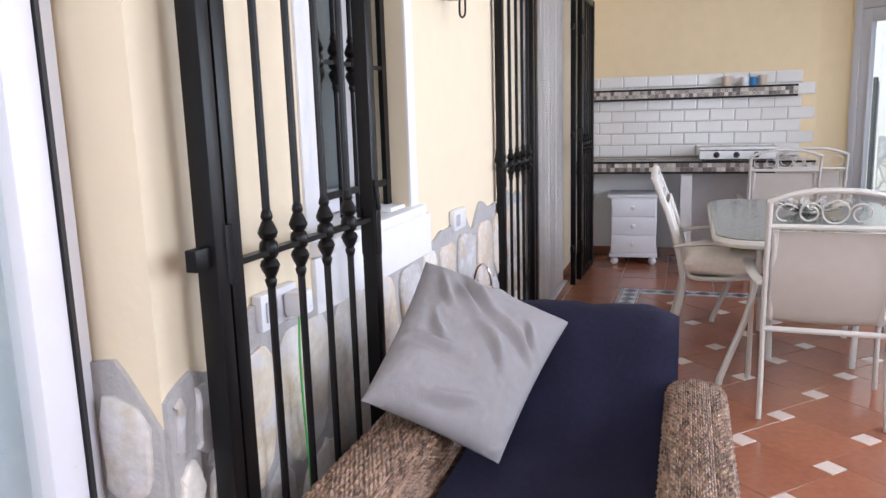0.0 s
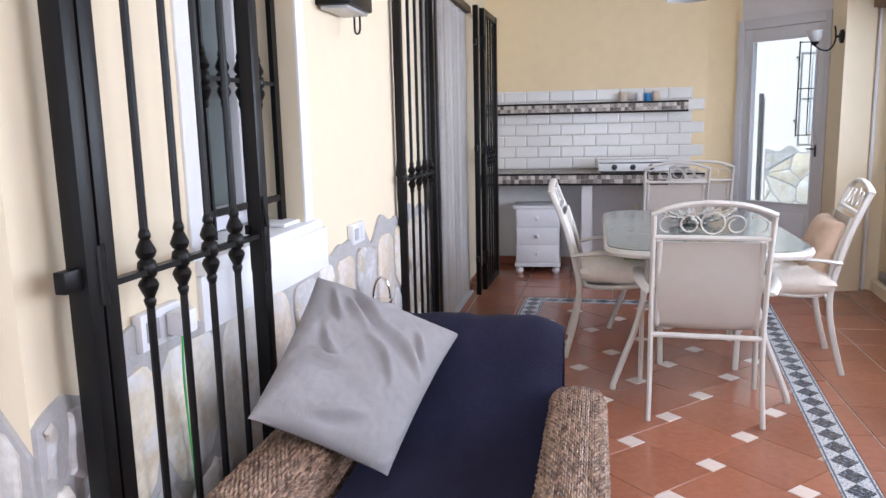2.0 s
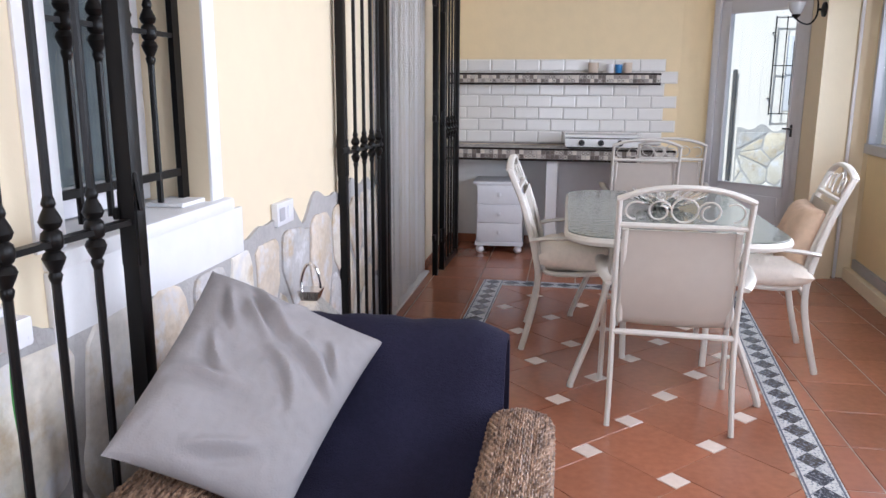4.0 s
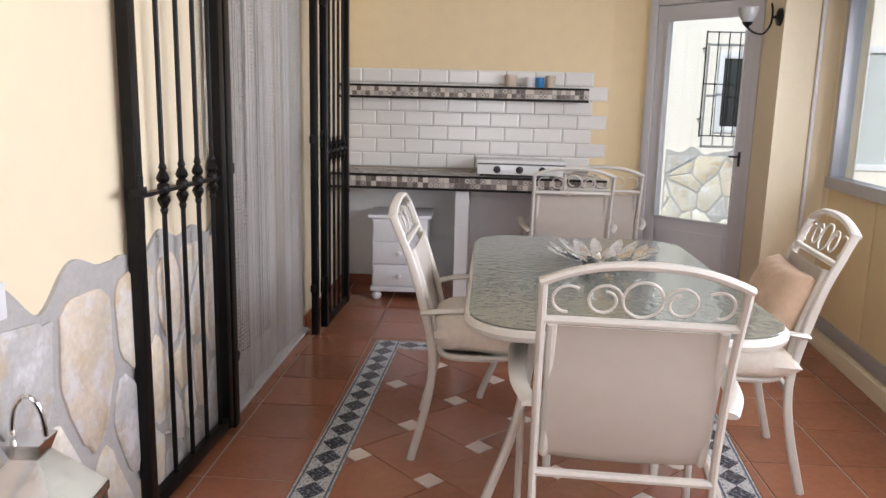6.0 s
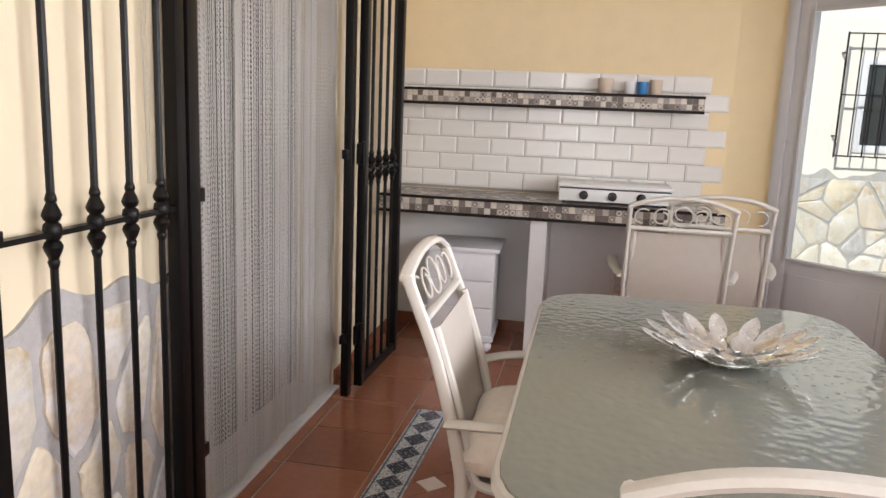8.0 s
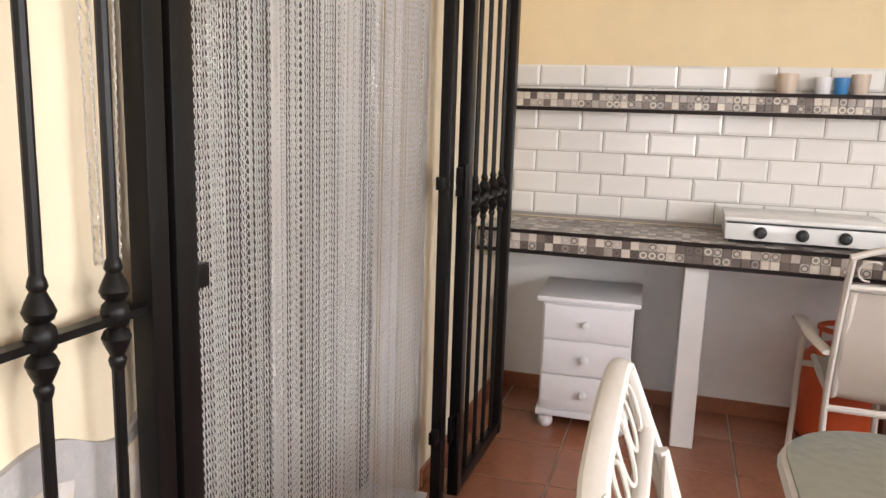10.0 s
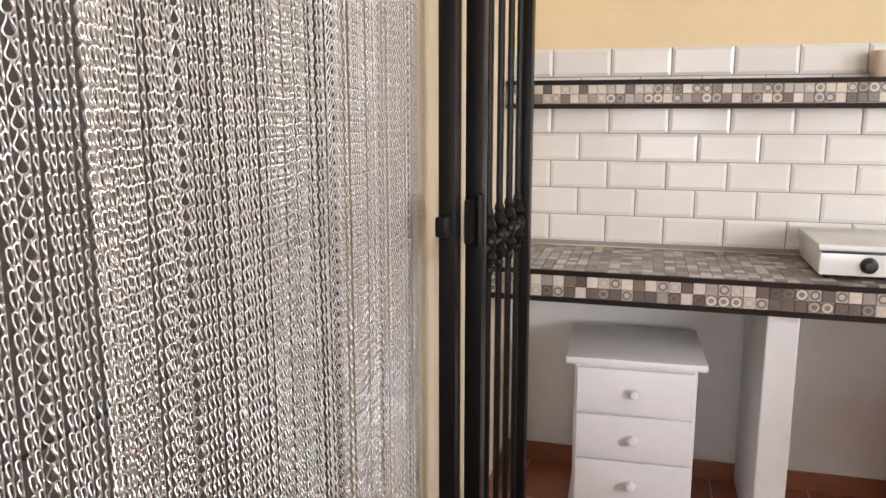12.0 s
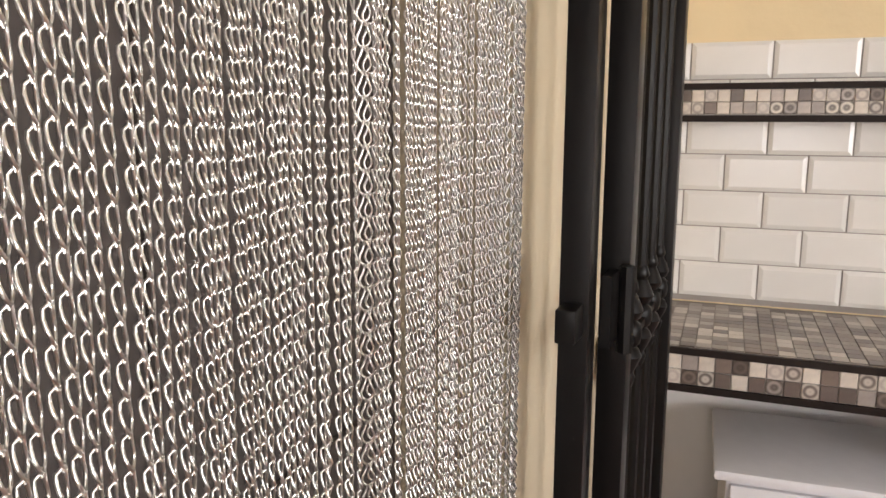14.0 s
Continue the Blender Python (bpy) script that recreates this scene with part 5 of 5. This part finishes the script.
# ---- lanterns ----
def lantern(m, s, label):
    """A steel lantern: tray, four posts, panes, pyramid roof, cap and hoop."""
    g = thing("lantern", label, "lantern", m, "steel lanterns")
    h = 0.408 * s
    w = 0.097 * s
    part("tray", boxes((-w * 1.08, w * 1.08, -w * 1.08, w * 1.08, 0, 0.02 * s), bevel=0.003), STEEL, g)
    for sx in (-1, 1):
        for sy in (-1, 1):
            part("post", boxes((sx * w - 0.008 * s, sx * w + 0.008 * s, sy * w - 0.008 * s, sy * w + 0.008 * s, 0.02 * s, h), bevel=0.002), STEEL, g)
    for k in range(4):
        bm = boxes((-w + 0.008 * s, w - 0.008 * s, -0.0015, 0.0015, 0.022 * s, h - 0.002))
        p = part("pane", bm, LANTERN_GLASS, g)
        p.matrix_basis = Matrix.Rotation(k * math.pi / 2, 4, "Z") @ Matrix.Translation((0, w, 0))
    bm = boxes((-w * 1.12, w * 1.12, -w * 1.12, w * 1.12, h, h + 0.022 * s), bevel=0.003)
    part("top_band", bm, STEEL, g)
    bm = bmesh.new()
    a, b, z0, z1 = w * 1.10, w * 0.30, h + 0.022 * s, h + 0.132 * s
    lo = [bm.verts.new((x * a, y * a, z0)) for x, y in ((-1, -1), (1, -1), (1, 1), (-1, 1))]
    hi = [bm.verts.new((x * b, y * b, z1)) for x, y in ((-1, -1), (1, -1), (1, 1), (-1, 1))]
    for k in range(4):
        bm.faces.new((lo[k], lo[(k + 1) % 4], hi[(k + 1) % 4], hi[k]))
    bm.faces.new(hi)
    part("roof", bm, STEEL, g, smooth=False)
    bm = bmesh.new()
    lo = [bm.verts.new((x * b * 0.95, y * b * 0.95, z1)) for x, y in ((-1, -1), (1, -1), (1, 1), (-1, 1))]
    hi = [bm.verts.new((x * b * 1.35, y * b * 1.35, z1 + 0.035 * s)) for x, y in ((-1, -1), (1, -1), (1, 1), (-1, 1))]
    for k in range(4):
        bm.faces.new((lo[k], lo[(k + 1) % 4], hi[(k + 1) % 4], hi[k]))
    bm.faces.new(hi)
    part("cap", bm, STEEL, g, smooth=False)
    bm = bmesh.new()
    zc = z1 + 0.04 * s
    tube(bm, [(0.034 * s * math.cos(math.pi * k / 16), 0, zc + 0.085 * s * math.sin(math.pi * k / 16)) for k in range(17)], 0.0055 * s, 8)
    part("hoop", bm, STEEL, g)
    return g


lantern(pose(-0.905, 3.10, 0, 0, 0, 4), 1.04, "large polished steel lantern with pyramid roof beside the stone dado")
lantern(pose(-0.915, 2.86, 0, 0, 0, 3), 0.83, "smaller polished steel lantern beside the stone dado")


# ---- wall sockets, cable and lamps ----
def socket(y, z, n, label):
    g = thing("wall_socket", label, "socket")
    w = 0.078 * n
    part("plate", boxes((HX + 0.002, HX + 0.026, y, y + w, z, z + 0.082), bevel=0.004), SOCKET, g)
    for k in range(n):
        part("insert", boxes((HX + 0.026, HX + 0.030, y + 0.078 * k + 0.016, y + 0.078 * k + 0.062, z + 0.018, z + 0.064), bevel=0.002), SOCKET if k else DARKSLOT, g)
    return g


socket(3.04, 0.83, 2, "white double wall socket above the stones")
socket(1.60, 0.835, 2, "white double wall socket with a plug behind the gate")
bm = boxes((HX + 0.031, HX + 0.075, 1.685, 1.745, 0.85, 0.905), bevel=0.008)
tagged(part("plug_adapter", bm, SOCKET), "white plug adapter in the wall socket", "plug")
bm = bmesh.new()
tube(bm, smooth_path([(HX + 0.06, 1.70, 0.852), (HX + 0.055, 1.70, 0.75), (HX + 0.04, 1.73, 0.6), (HX + 0.035, 1.75, 0.4), (HX + 0.04, 1.74, 0.15), (HX + 0.05, 1.76, 0.012)], 5), 0.003, 6)
tagged(part("cable", bm, GREEN), "thin green cable hanging from the socket", "cable")

heater = thing("wall_lantern", "black outdoor wall light with a pale underside and a hook", "wall light")
part("body", boxes((HX, HX + 0.13, 2.80, 3.07, 1.72, 1.90), bevel=0.008), IRON, heater)
part("diffuser", boxes((HX + 0.015, HX + 0.115, 2.815, 3.055, 1.708, 1.72), bevel=0.003), MILKY, heater)
bm = bmesh.new()
tube(bm, smooth_path([(HX + 0.09, 3.03, 1.712), (HX + 0.09, 3.03, 1.66), (HX + 0.075, 3.045, 1.645), (HX + 0.06, 3.06, 1.66), (HX + 0.06, 3.06, 1.712)], 4), 0.004, 6)
part("hook", bm, IRON, heater)

# sconce on the angled wall
sc = thing("wall_sconce", "dark iron wall sconce with a small glass shade", "wall lamp")
base = Vector((1.652, 6.19, 1.843))
side = Vector((-1, 0, 0))
bm = bmesh.new()
tube(bm, [base, base + side * 0.012, base + side * 0.022], [0.050, 0.047, 0.02], 18)
part("wall_plate", bm, IRON, sc)
tip = Vector((1.465, 6.165, 1.80))
p0 = base + side * 0.02
bm = bmesh.new()
tube(bm, smooth_path([p0 + Vector((-0.035, 0, 0.075)), p0 + Vector((-0.026, 0, 0.03)), p0 + Vector((-0.03, 0, -0.04)), p0 + Vector((-0.07, -0.01, -0.092)), p0 + Vector((-0.125, -0.02, -0.088)), tip + Vector((0, 0, -0.015))], 5), 0.006, 8)
tube(bm, [p0 - side * 0.004, p0 + Vector((-0.026, 0, 0))], 0.008, 8)
part("arm", bm, IRON, sc)
bm = bmesh.new()
lathe(bm, [(0.006, -0.02), (0.026, 0.0), (0.030, 0.010), (0.02, 0.012)], 16, tip)
part("cup", bm, IRON, sc)
bm = bmesh.new()
lathe(bm, [(0.022, 0.010), (0.040, 0.030), (0.049, 0.058), (0.056, 0.088), (0.052, 0.088), (0.036, 0.034), (0.018, 0.014)], 20, tip)
part("shade", bm, MILKY, sc)

# pendant over the table
pl = thing("pendant_lamp", "dark iron ceiling lamp with white glass shades over the table", "lamp")
bm = bmesh.new()
tube(bm, [(0.42, 4.6, 2.03), (0.42, 4.6, TOP)], 0.008, 8)
lathe(bm, [(0.05, TOP - 0.03), (0.055, TOP - 0.001)], 16, (0.42, 4.6, 0))
part("stem", bm, IRON, pl)
bm = bmesh.new()
lathe(bm, [(0.03, 2.03), (0.07, 2.01), (0.105, 1.965), (0.115, 1.925), (0.111, 1.925), (0.06, 2.0), (0.02, 2.02)], 24, (0.42, 4.6, 0))
part("shade", bm, MILKY, pl)
bm = bmesh.new()
tube(bm, smooth_path([(0.42, 4.6, 2.06), (0.30, 4.6, 2.02), (0.20, 4.6, 1.955), (0.17, 4.6, 1.975)], 5), 0.006, 8)
part("arm", bm, IRON, pl)

# ---- garden door in the angled wall ----
M_D = frame_on((D0.x, D0.y, 0), (DD.x, DD.y, 0), (DN.x, DN.y, 0))   # (along, up, out)


def on_door(rows, bevel=0.004):
    bm = bmesh.new()
    for s0, s1, z0, z1, o0, o1 in rows:
        box(bm, s0, s1, z0, z1, o0, o1, bevel=bevel)
    bmesh.ops.transform(bm, matrix=M_D, verts=bm.verts)
    return bm


gd = thing("door_3", "white framed garden door with a tall clear pane", "door", kind="structure")
part("door_frame", on_door([(s_open0 - 0.02, s_open0 + 0.038, 0, 2.06, -0.02, 0.07), (s_open1 - 0.02, s_open1 + 0.02, 0, 2.06, -0.02, 0.07), (s_open0 + 0.038, s_open1 - 0.02, 1.985, 2.06, -0.02, 0.07)]), DOORGREY, gd)
gs0, gs1 = 0.305, 0.835 - 0.01
gs1 = 0.838
part("leaf", on_door([(s_open0 + 0.04, 0.302, 0.01, 1.98, -0.01, 0.05), (gs1, s_open1 - 0.022, 0.01, 1.98, -0.012, 0.05), (0.302, gs1, 1.885, 1.98, -0.01, 0.05), (0.302, gs1, 0.01, 0.605, -0.01, 0.05)]), DOORGREY, gd)
part("kick_panel", on_door([(0.33, gs1 - 0.03, 0.09, 0.53, -0.022, -0.01)], 0.006), DOORGREY, gd)
part("bead", on_door([(0.296, 0.31, 0.598, 1.892, -0.022, -0.01), (gs1 - 0.008, gs1 + 0.006, 0.598, 1.892, -0.022, -0.012), (0.31, gs1 - 0.008, 1.878, 1.892, -0.022, -0.01), (0.31, gs1 - 0.008, 0.598, 0.612, -0.022, -0.01)], 0.003), DOORGREY, gd)
pane = part("pane", on_door([(0.302, gs1, 0.605, 1.885, 0.018, 0.024)], 0), CLEAR, gd)
pane.visible_shadow = False
bm = on_door([(gs1 + 0.018, gs1 + 0.034, 0.98, 1.07, -0.018, -0.012)], 0.002)
h0 = D0 + DD * (gs1 + 0.026) - DN * 0.012
h1 = h0 - DN * 0.035
h2 = h1 - DD * 0.05
tube(bm, [(h0.x, h0.y, 1.04), (h1.x, h1.y, 1.04), (h2.x, h2.y, 1.04)], 0.006, 8)
part("handle", bm, BLACKPLASTIC, gd, "dark lever handle")


# ---- glazed side: panels, rails, panes ----
M_W = frame_on((W0.x, W0.y, 0), (WD.x, WD.y, 0), (WN.x, WN.y, 0))


def on_side(rows, bevel=0.003):
    bm = bmesh.new()
    for s0, s1, z0, z1, o0, o1 in rows:
        box(bm, s0, s1, z0, z1, o0, o1, bevel=bevel)
    bmesh.ops.transform(bm, matrix=M_W, verts=bm.verts)
    return bm


for k in range(1, len(posts) - 1, 2):
    a, b = posts[k], posts[k + 1]
    w = thing("window_%d" % (k // 2 + 2), "aluminium framed sliding window over pale yellow panels", "window", kind="structure")
    part("bottom_rail", on_side([(a, b, 0.10, 0.165, -0.02, 0.06)]), ALU, w)
    part("mid_rail", on_side([(a, b, 0.90, 0.965, -0.03, 0.06)]), ALU, w)
    part("window_frame", on_side([(a, a + 0.05, 0.965, 2.12, -0.02, 0.06), (b - 0.05, b, 0.965, 2.12, -0.02, 0.06), (a + 0.05, b - 0.05, 2.06, 2.12, -0.02, 0.06), ((a + b) / 2 - 0.03, (a + b) / 2 + 0.03, 0.965, 2.06, -0.005, 0.05)]), ALU, w)
    n = 3
    for i in range(n):
        part("panel", on_side([(a + (b - a) * i / n + 0.004, a + (b - a) * (i + 1) / n - 0.004, 0.165, 0.90, 0.0, 0.03)], 0.002), CREAM_PANEL, w)
    p = part("pane", on_side([(a + 0.05, b - 0.05, 0.965, 2.06, 0.02, 0.026)], 0), CLEAR, w)
    p.visible_shadow = False
structure("baseboard_window", on_side([(0, wl_len, 0.0, 0.085, -0.045, -0.001)], 0.004), WALL, "cream painted kerb under the panels", "skirting")
bm = bmesh.new()
cp = D1 + (W0 - D1) * 0.72
tube(bm, [(cp.x - 0.01, cp.y - 0.02, 0.0), (cp.x - 0.01, cp.y - 0.02, 2.15)], 0.012, 8)
tagged(part("pipe", bm, SOCKET), "thin white pipe up the pillar", "pipe")
tagged(part("roller_blind", on_side([(0.12, 2.03, 1.935, 2.028, -0.10, -0.022)], 0.03), material("grey blind", (0.25, 0.24, 0.24), 0.8)), "rolled grey blind over the window", "blind")

# ---- outside, beyond the garden door ----
OY = 10.4
wx0, wx1, wz0, wz1 = 2.52, 3.05, 1.08, 1.96
vx0, vx1, vz0, vz1 = 4.06, 4.86, 0.70, 2.05
bm = boxes((0.2, wx0, OY, OY + 0.3, 0, 3.2), (wx1, vx0, OY, OY + 0.3, 0, 3.2), (vx1, 9, OY, OY + 0.3, 0, 3.2), (wx0, wx1, OY, OY + 0.3, 0, wz0), (wx0, wx1, OY, OY + 0.3, wz1, 3.2), (vx0, vx1, OY, OY + 0.3, 0, vz0), (vx0, vx1, OY, OY + 0.3, vz1, 3.2))
structure("outer_house_wall", bm, material("warm white render", (0.82, 0.77, 0.70), 0.85, spread=0.04, scale=4, bump=0.2, bump_scale=50), "sunlit white rendered wall of the next building", "wall")
dado("stone_dado_outside", frame_on((2.03, OY, -0.06), (1, 0, 0), (0, -1, 0)), 1.67, 0.93, 30, 21, "beige and ochre flat stones on the outside wall", 1.1, 0.012, 0.06, corner=0.09, relax=0)
bm = bmesh.new()
tube(bm, [(1.955, OY - 0.045, 0.0), (1.95, OY - 0.045, 1.555), (1.95, OY - 0.045, 1.565)], [0.027, 0.027, 0.018], 10)
tagged(part("post", bm, material("dark grey paint", (0.07, 0.07, 0.072), 0.5)), "dark grey metal post against the white outside wall", "post")
PANE = material("dark window pane", (0.03, 0.035, 0.04), 0.05)


def outer_window(x0, x1, z0, z1, mat, label):
    ow = thing("window_outside", label, "window", kind="structure")
    y0, y1 = OY - 0.015, OY + 0.09
    xm = (x0 + x1) / 2
    part("window_frame", boxes((x0, x0 + 0.07, y0, y1, z0, z1), (x1 - 0.07, x1, y0, y1, z0, z1), (x0 + 0.07, x1 - 0.07, y0, y1, z0, z0 + 0.07), (x0 + 0.07, x1 - 0.07, y0, y1, z1 - 0.07, z1), bevel=0.004), UPVC, ow)
    if x1 - x0 < 0.6:
        part("pane", boxes((x0 + 0.07, x1 - 0.07, OY + 0.01, OY + 0.016, z0 + 0.07, z1 - 0.07)), mat, ow)
        return
    part("mullion", boxes((xm - 0.025, xm + 0.025, y0, y1, z0 + 0.07, z1 - 0.07), bevel=0.004), UPVC, ow)
    part("pane", boxes((x0 + 0.07, xm - 0.025, OY + 0.01, OY + 0.016, z0 + 0.07, z1 - 0.07)), mat, ow)
    part("pane", boxes((xm + 0.025, x1 - 0.07, OY + 0.01, OY + 0.016, z0 + 0.07, z1 - 0.07)), mat, ow)


outer_window(wx0, wx1, wz0, wz1, PANE, "white framed window with dark panes in the white wall")
outer_window(vx0, vx1, vz0, vz1, material("pale blind behind glass", (0.50, 0.54, 0.55), 0.2), "tall white framed window with pale panes in the white wall")
og = thing("window_grille", "thin black iron grille standing off the outside window", "grille")
gy = OY - 0.13
part("grille_frame", boxes((2.34, 2.355, gy, gy + 0.015, 1.03, 2.17), (3.17, 3.185, gy, gy + 0.015, 1.03, 2.17), (2.355, 3.17, gy, gy + 0.012, 1.04, 1.052), (2.355, 3.17, gy, gy + 0.012, 1.60, 1.612), (2.355, 3.17, gy, gy + 0.012, 2.15, 2.162), (2.34, 2.355, gy + 0.015, OY, 1.22, 1.235), (2.34, 2.355, gy + 0.015, OY, 1.98, 1.995), (3.17, 3.185, gy + 0.015, OY, 1.22, 1.235), (3.17, 3.185, gy + 0.015, OY, 1.98, 1.995)), IRON, og)
for k in range(6):
    bm = bmesh.new()
    x = 2.355 + 0.815 * (k + 1) / 7
    tube(bm, [(x, gy + 0.006, 1.035), (x, gy + 0.006, 2.165)], 0.007, 6)
    part("bar", bm, IRON, og)
structure("baseboard_back", boxes((HX + 0.001, 0.95, BY - 0.018, BY - 0.0065, 0.0, 0.07), bevel=0.002), TERRA, "terracotta skirting tiles", "skirting")
structure("baseboard_house", boxes((HX + 0.001, HX + 0.012, 5.9, BY - 0.02, 0.0, 0.07), bevel=0.002), TERRA, "terracotta skirting tiles", "skirting")

# ---- floor tiles ----
floor = structure("floor", boxes((HX - 0.2, HX - 0.19, -1.4, -1.39, -0.05, -0.045)), GROUT, "terracotta floor tiles with cream inserts and a printed border", "floor")
BL0, BL1 = Vector((-0.64, 2.2)), Vector((-0.555, 5.715))     # outer left edge of the border, near to far
BR0, BR1 = Vector((0.885, 2.2)), Vector((1.155, 5.715))     # outer right edge
BW = 0.14


outer = [tuple(BL0), tuple(BR0), tuple(BR1), tuple(BL1)]
inner_ = shrink(outer, BW)


def tile_piece(name, poly, mat, z=0.0, c=0.0018):
    if len(poly) < 3 or area(poly) < 0.0006:
        return
    bm = bmesh.new()
    prism(bm, poly, -0.008, z, c)
    part(name, bm, mat, floor, smooth=False)


# field: large tiles laid diagonally in a pinwheel with small inserts
A, B = 0.3255, 0.0815
L = math.hypot(A, B)
th = radians(-31.0)
u = Vector((L * math.cos(th), L * math.sin(th)))
v = Vector((-u.y, u.x))
e1 = Vector((math.cos(th - math.atan2(B, A)), math.sin(th - math.atan2(B, A))))
e2 = Vector((-e1.y, e1.x))
g = 0.0016
for i in range(-14, 15):
    for j in range(-14, 15):
        o = Vector((-0.30, 3.85)) + u * i + v * j
        if not (-2 < o.x < 2.2 and 1.5 < o.y < 6.5):
            continue
        sq = [o - e1 * (B / 2 - g) - e2 * (B / 2 - g), o + e1 * (B / 2 - g) - e2 * (B / 2 - g), o + e1 * (B / 2 - g) + e2 * (B / 2 - g), o - e1 * (B / 2 - g) + e2 * (B / 2 - g)]
        p = clip_in([tuple(q) for q in sq], inner_)
        tile_piece("insert_tile", p, INSERT, 0.0006)
        c0 = o + e1 * (B / 2) + e2 * (B / 2 - A)
        big = [c0 + e1 * g + e2 * g, c0 + e1 * (A - g) + e2 * g, c0 + e1 * (A - g) + e2 * (A - g), c0 + e1 * g + e2 * (A - g)]
        p = clip_in([tuple(q) for q in big], inner_)
        tile_piece("floor_tile", p, TERRA)

# printed border round the field
for a, b, trim0, trim1 in ((BL0, BL1, 0.0, 0.0), (BR1, BR0, 0.0, 0.0), (BL1, BR1, BW, BW), (BR0, BL0, BW, BW)):
    d = (b - a)
    ln = d.length - trim0 - trim1
    d.normalize()
    n = Vector((-d.y, d.x))
    if n.dot(Vector((0.25, 4.0)) - a) < 0:
        n = -n
    k = max(1, round(ln / 0.25))
    step = ln / k
    bm = bmesh.new()
    prism(bm, [(-BW / 2 + 0.002, -step / 2 + 0.001), (BW / 2 - 0.002, -step / 2 + 0.001), (BW / 2 - 0.002, step / 2 - 0.001), (-BW / 2 + 0.002, step / 2 - 0.001)], -0.008, 0.0008, 0.001)
    me = mesh("border_tile", bm, BORDER)
    for q in range(k):
        c = a + d * (trim0 + step * (q + 0.5)) + n * (BW / 2)
        o = new("border_tile", me)
        o.parent = floor
        o.matrix_world = Matrix.Translation((c.x, c.y, 0)) @ Matrix.Rotation(math.atan2(d.y, d.x) - math.pi / 2, 4, "Z")

# plain tiles outside the border
room = [(HX, -1.5), (1.45, -1.5), (2.0, 6.2), (1.70, 6.37), (0.965, 7.06), (HX, 7.06)]
zones = [[(HX, -1.5), (BL0.x, -1.5), tuple(BL0), (HX, 2.2)], [(HX, 2.2), tuple(BL0), tuple(BL1), (HX, 5.715)], [tuple(BR0), (2.2, 2.2), (2.2, 5.715), tuple(BR1)],
         [(BL0.x, -1.5), (2.2, -1.5), (2.2, 2.2), (BL0.x, 2.2)], [(HX, 5.715), (2.2, 5.715), (2.2, 7.06), (HX, 7.06)]]
P = 0.334
for z in zones:
    for i in range(-2, 11):
        for j in range(-6, 26):
            x, y = -0.925 + P * i - P, 5.75 - P * 20 + P * j
            if x < -0.95 - P or y > 7.1 or y < -1.6:
                continue
            p = clip_in([(x + 0.003, y + 0.003), (x + P - 0.003, y + 0.003), (x + P - 0.003, y + P - 0.003), (x + 0.003, y + P - 0.003)], z)
            p = clip_in(p, [(HX, -1.5), (1.45, -1.5), (2.02, 6.2), (2.02, 7.06), (HX, 7.06)]) if len(p) > 2 else p
            if len(p) > 2:
                q = shrink(p, 0.0012)
                tile_piece("floor_tile", q, TERRA)
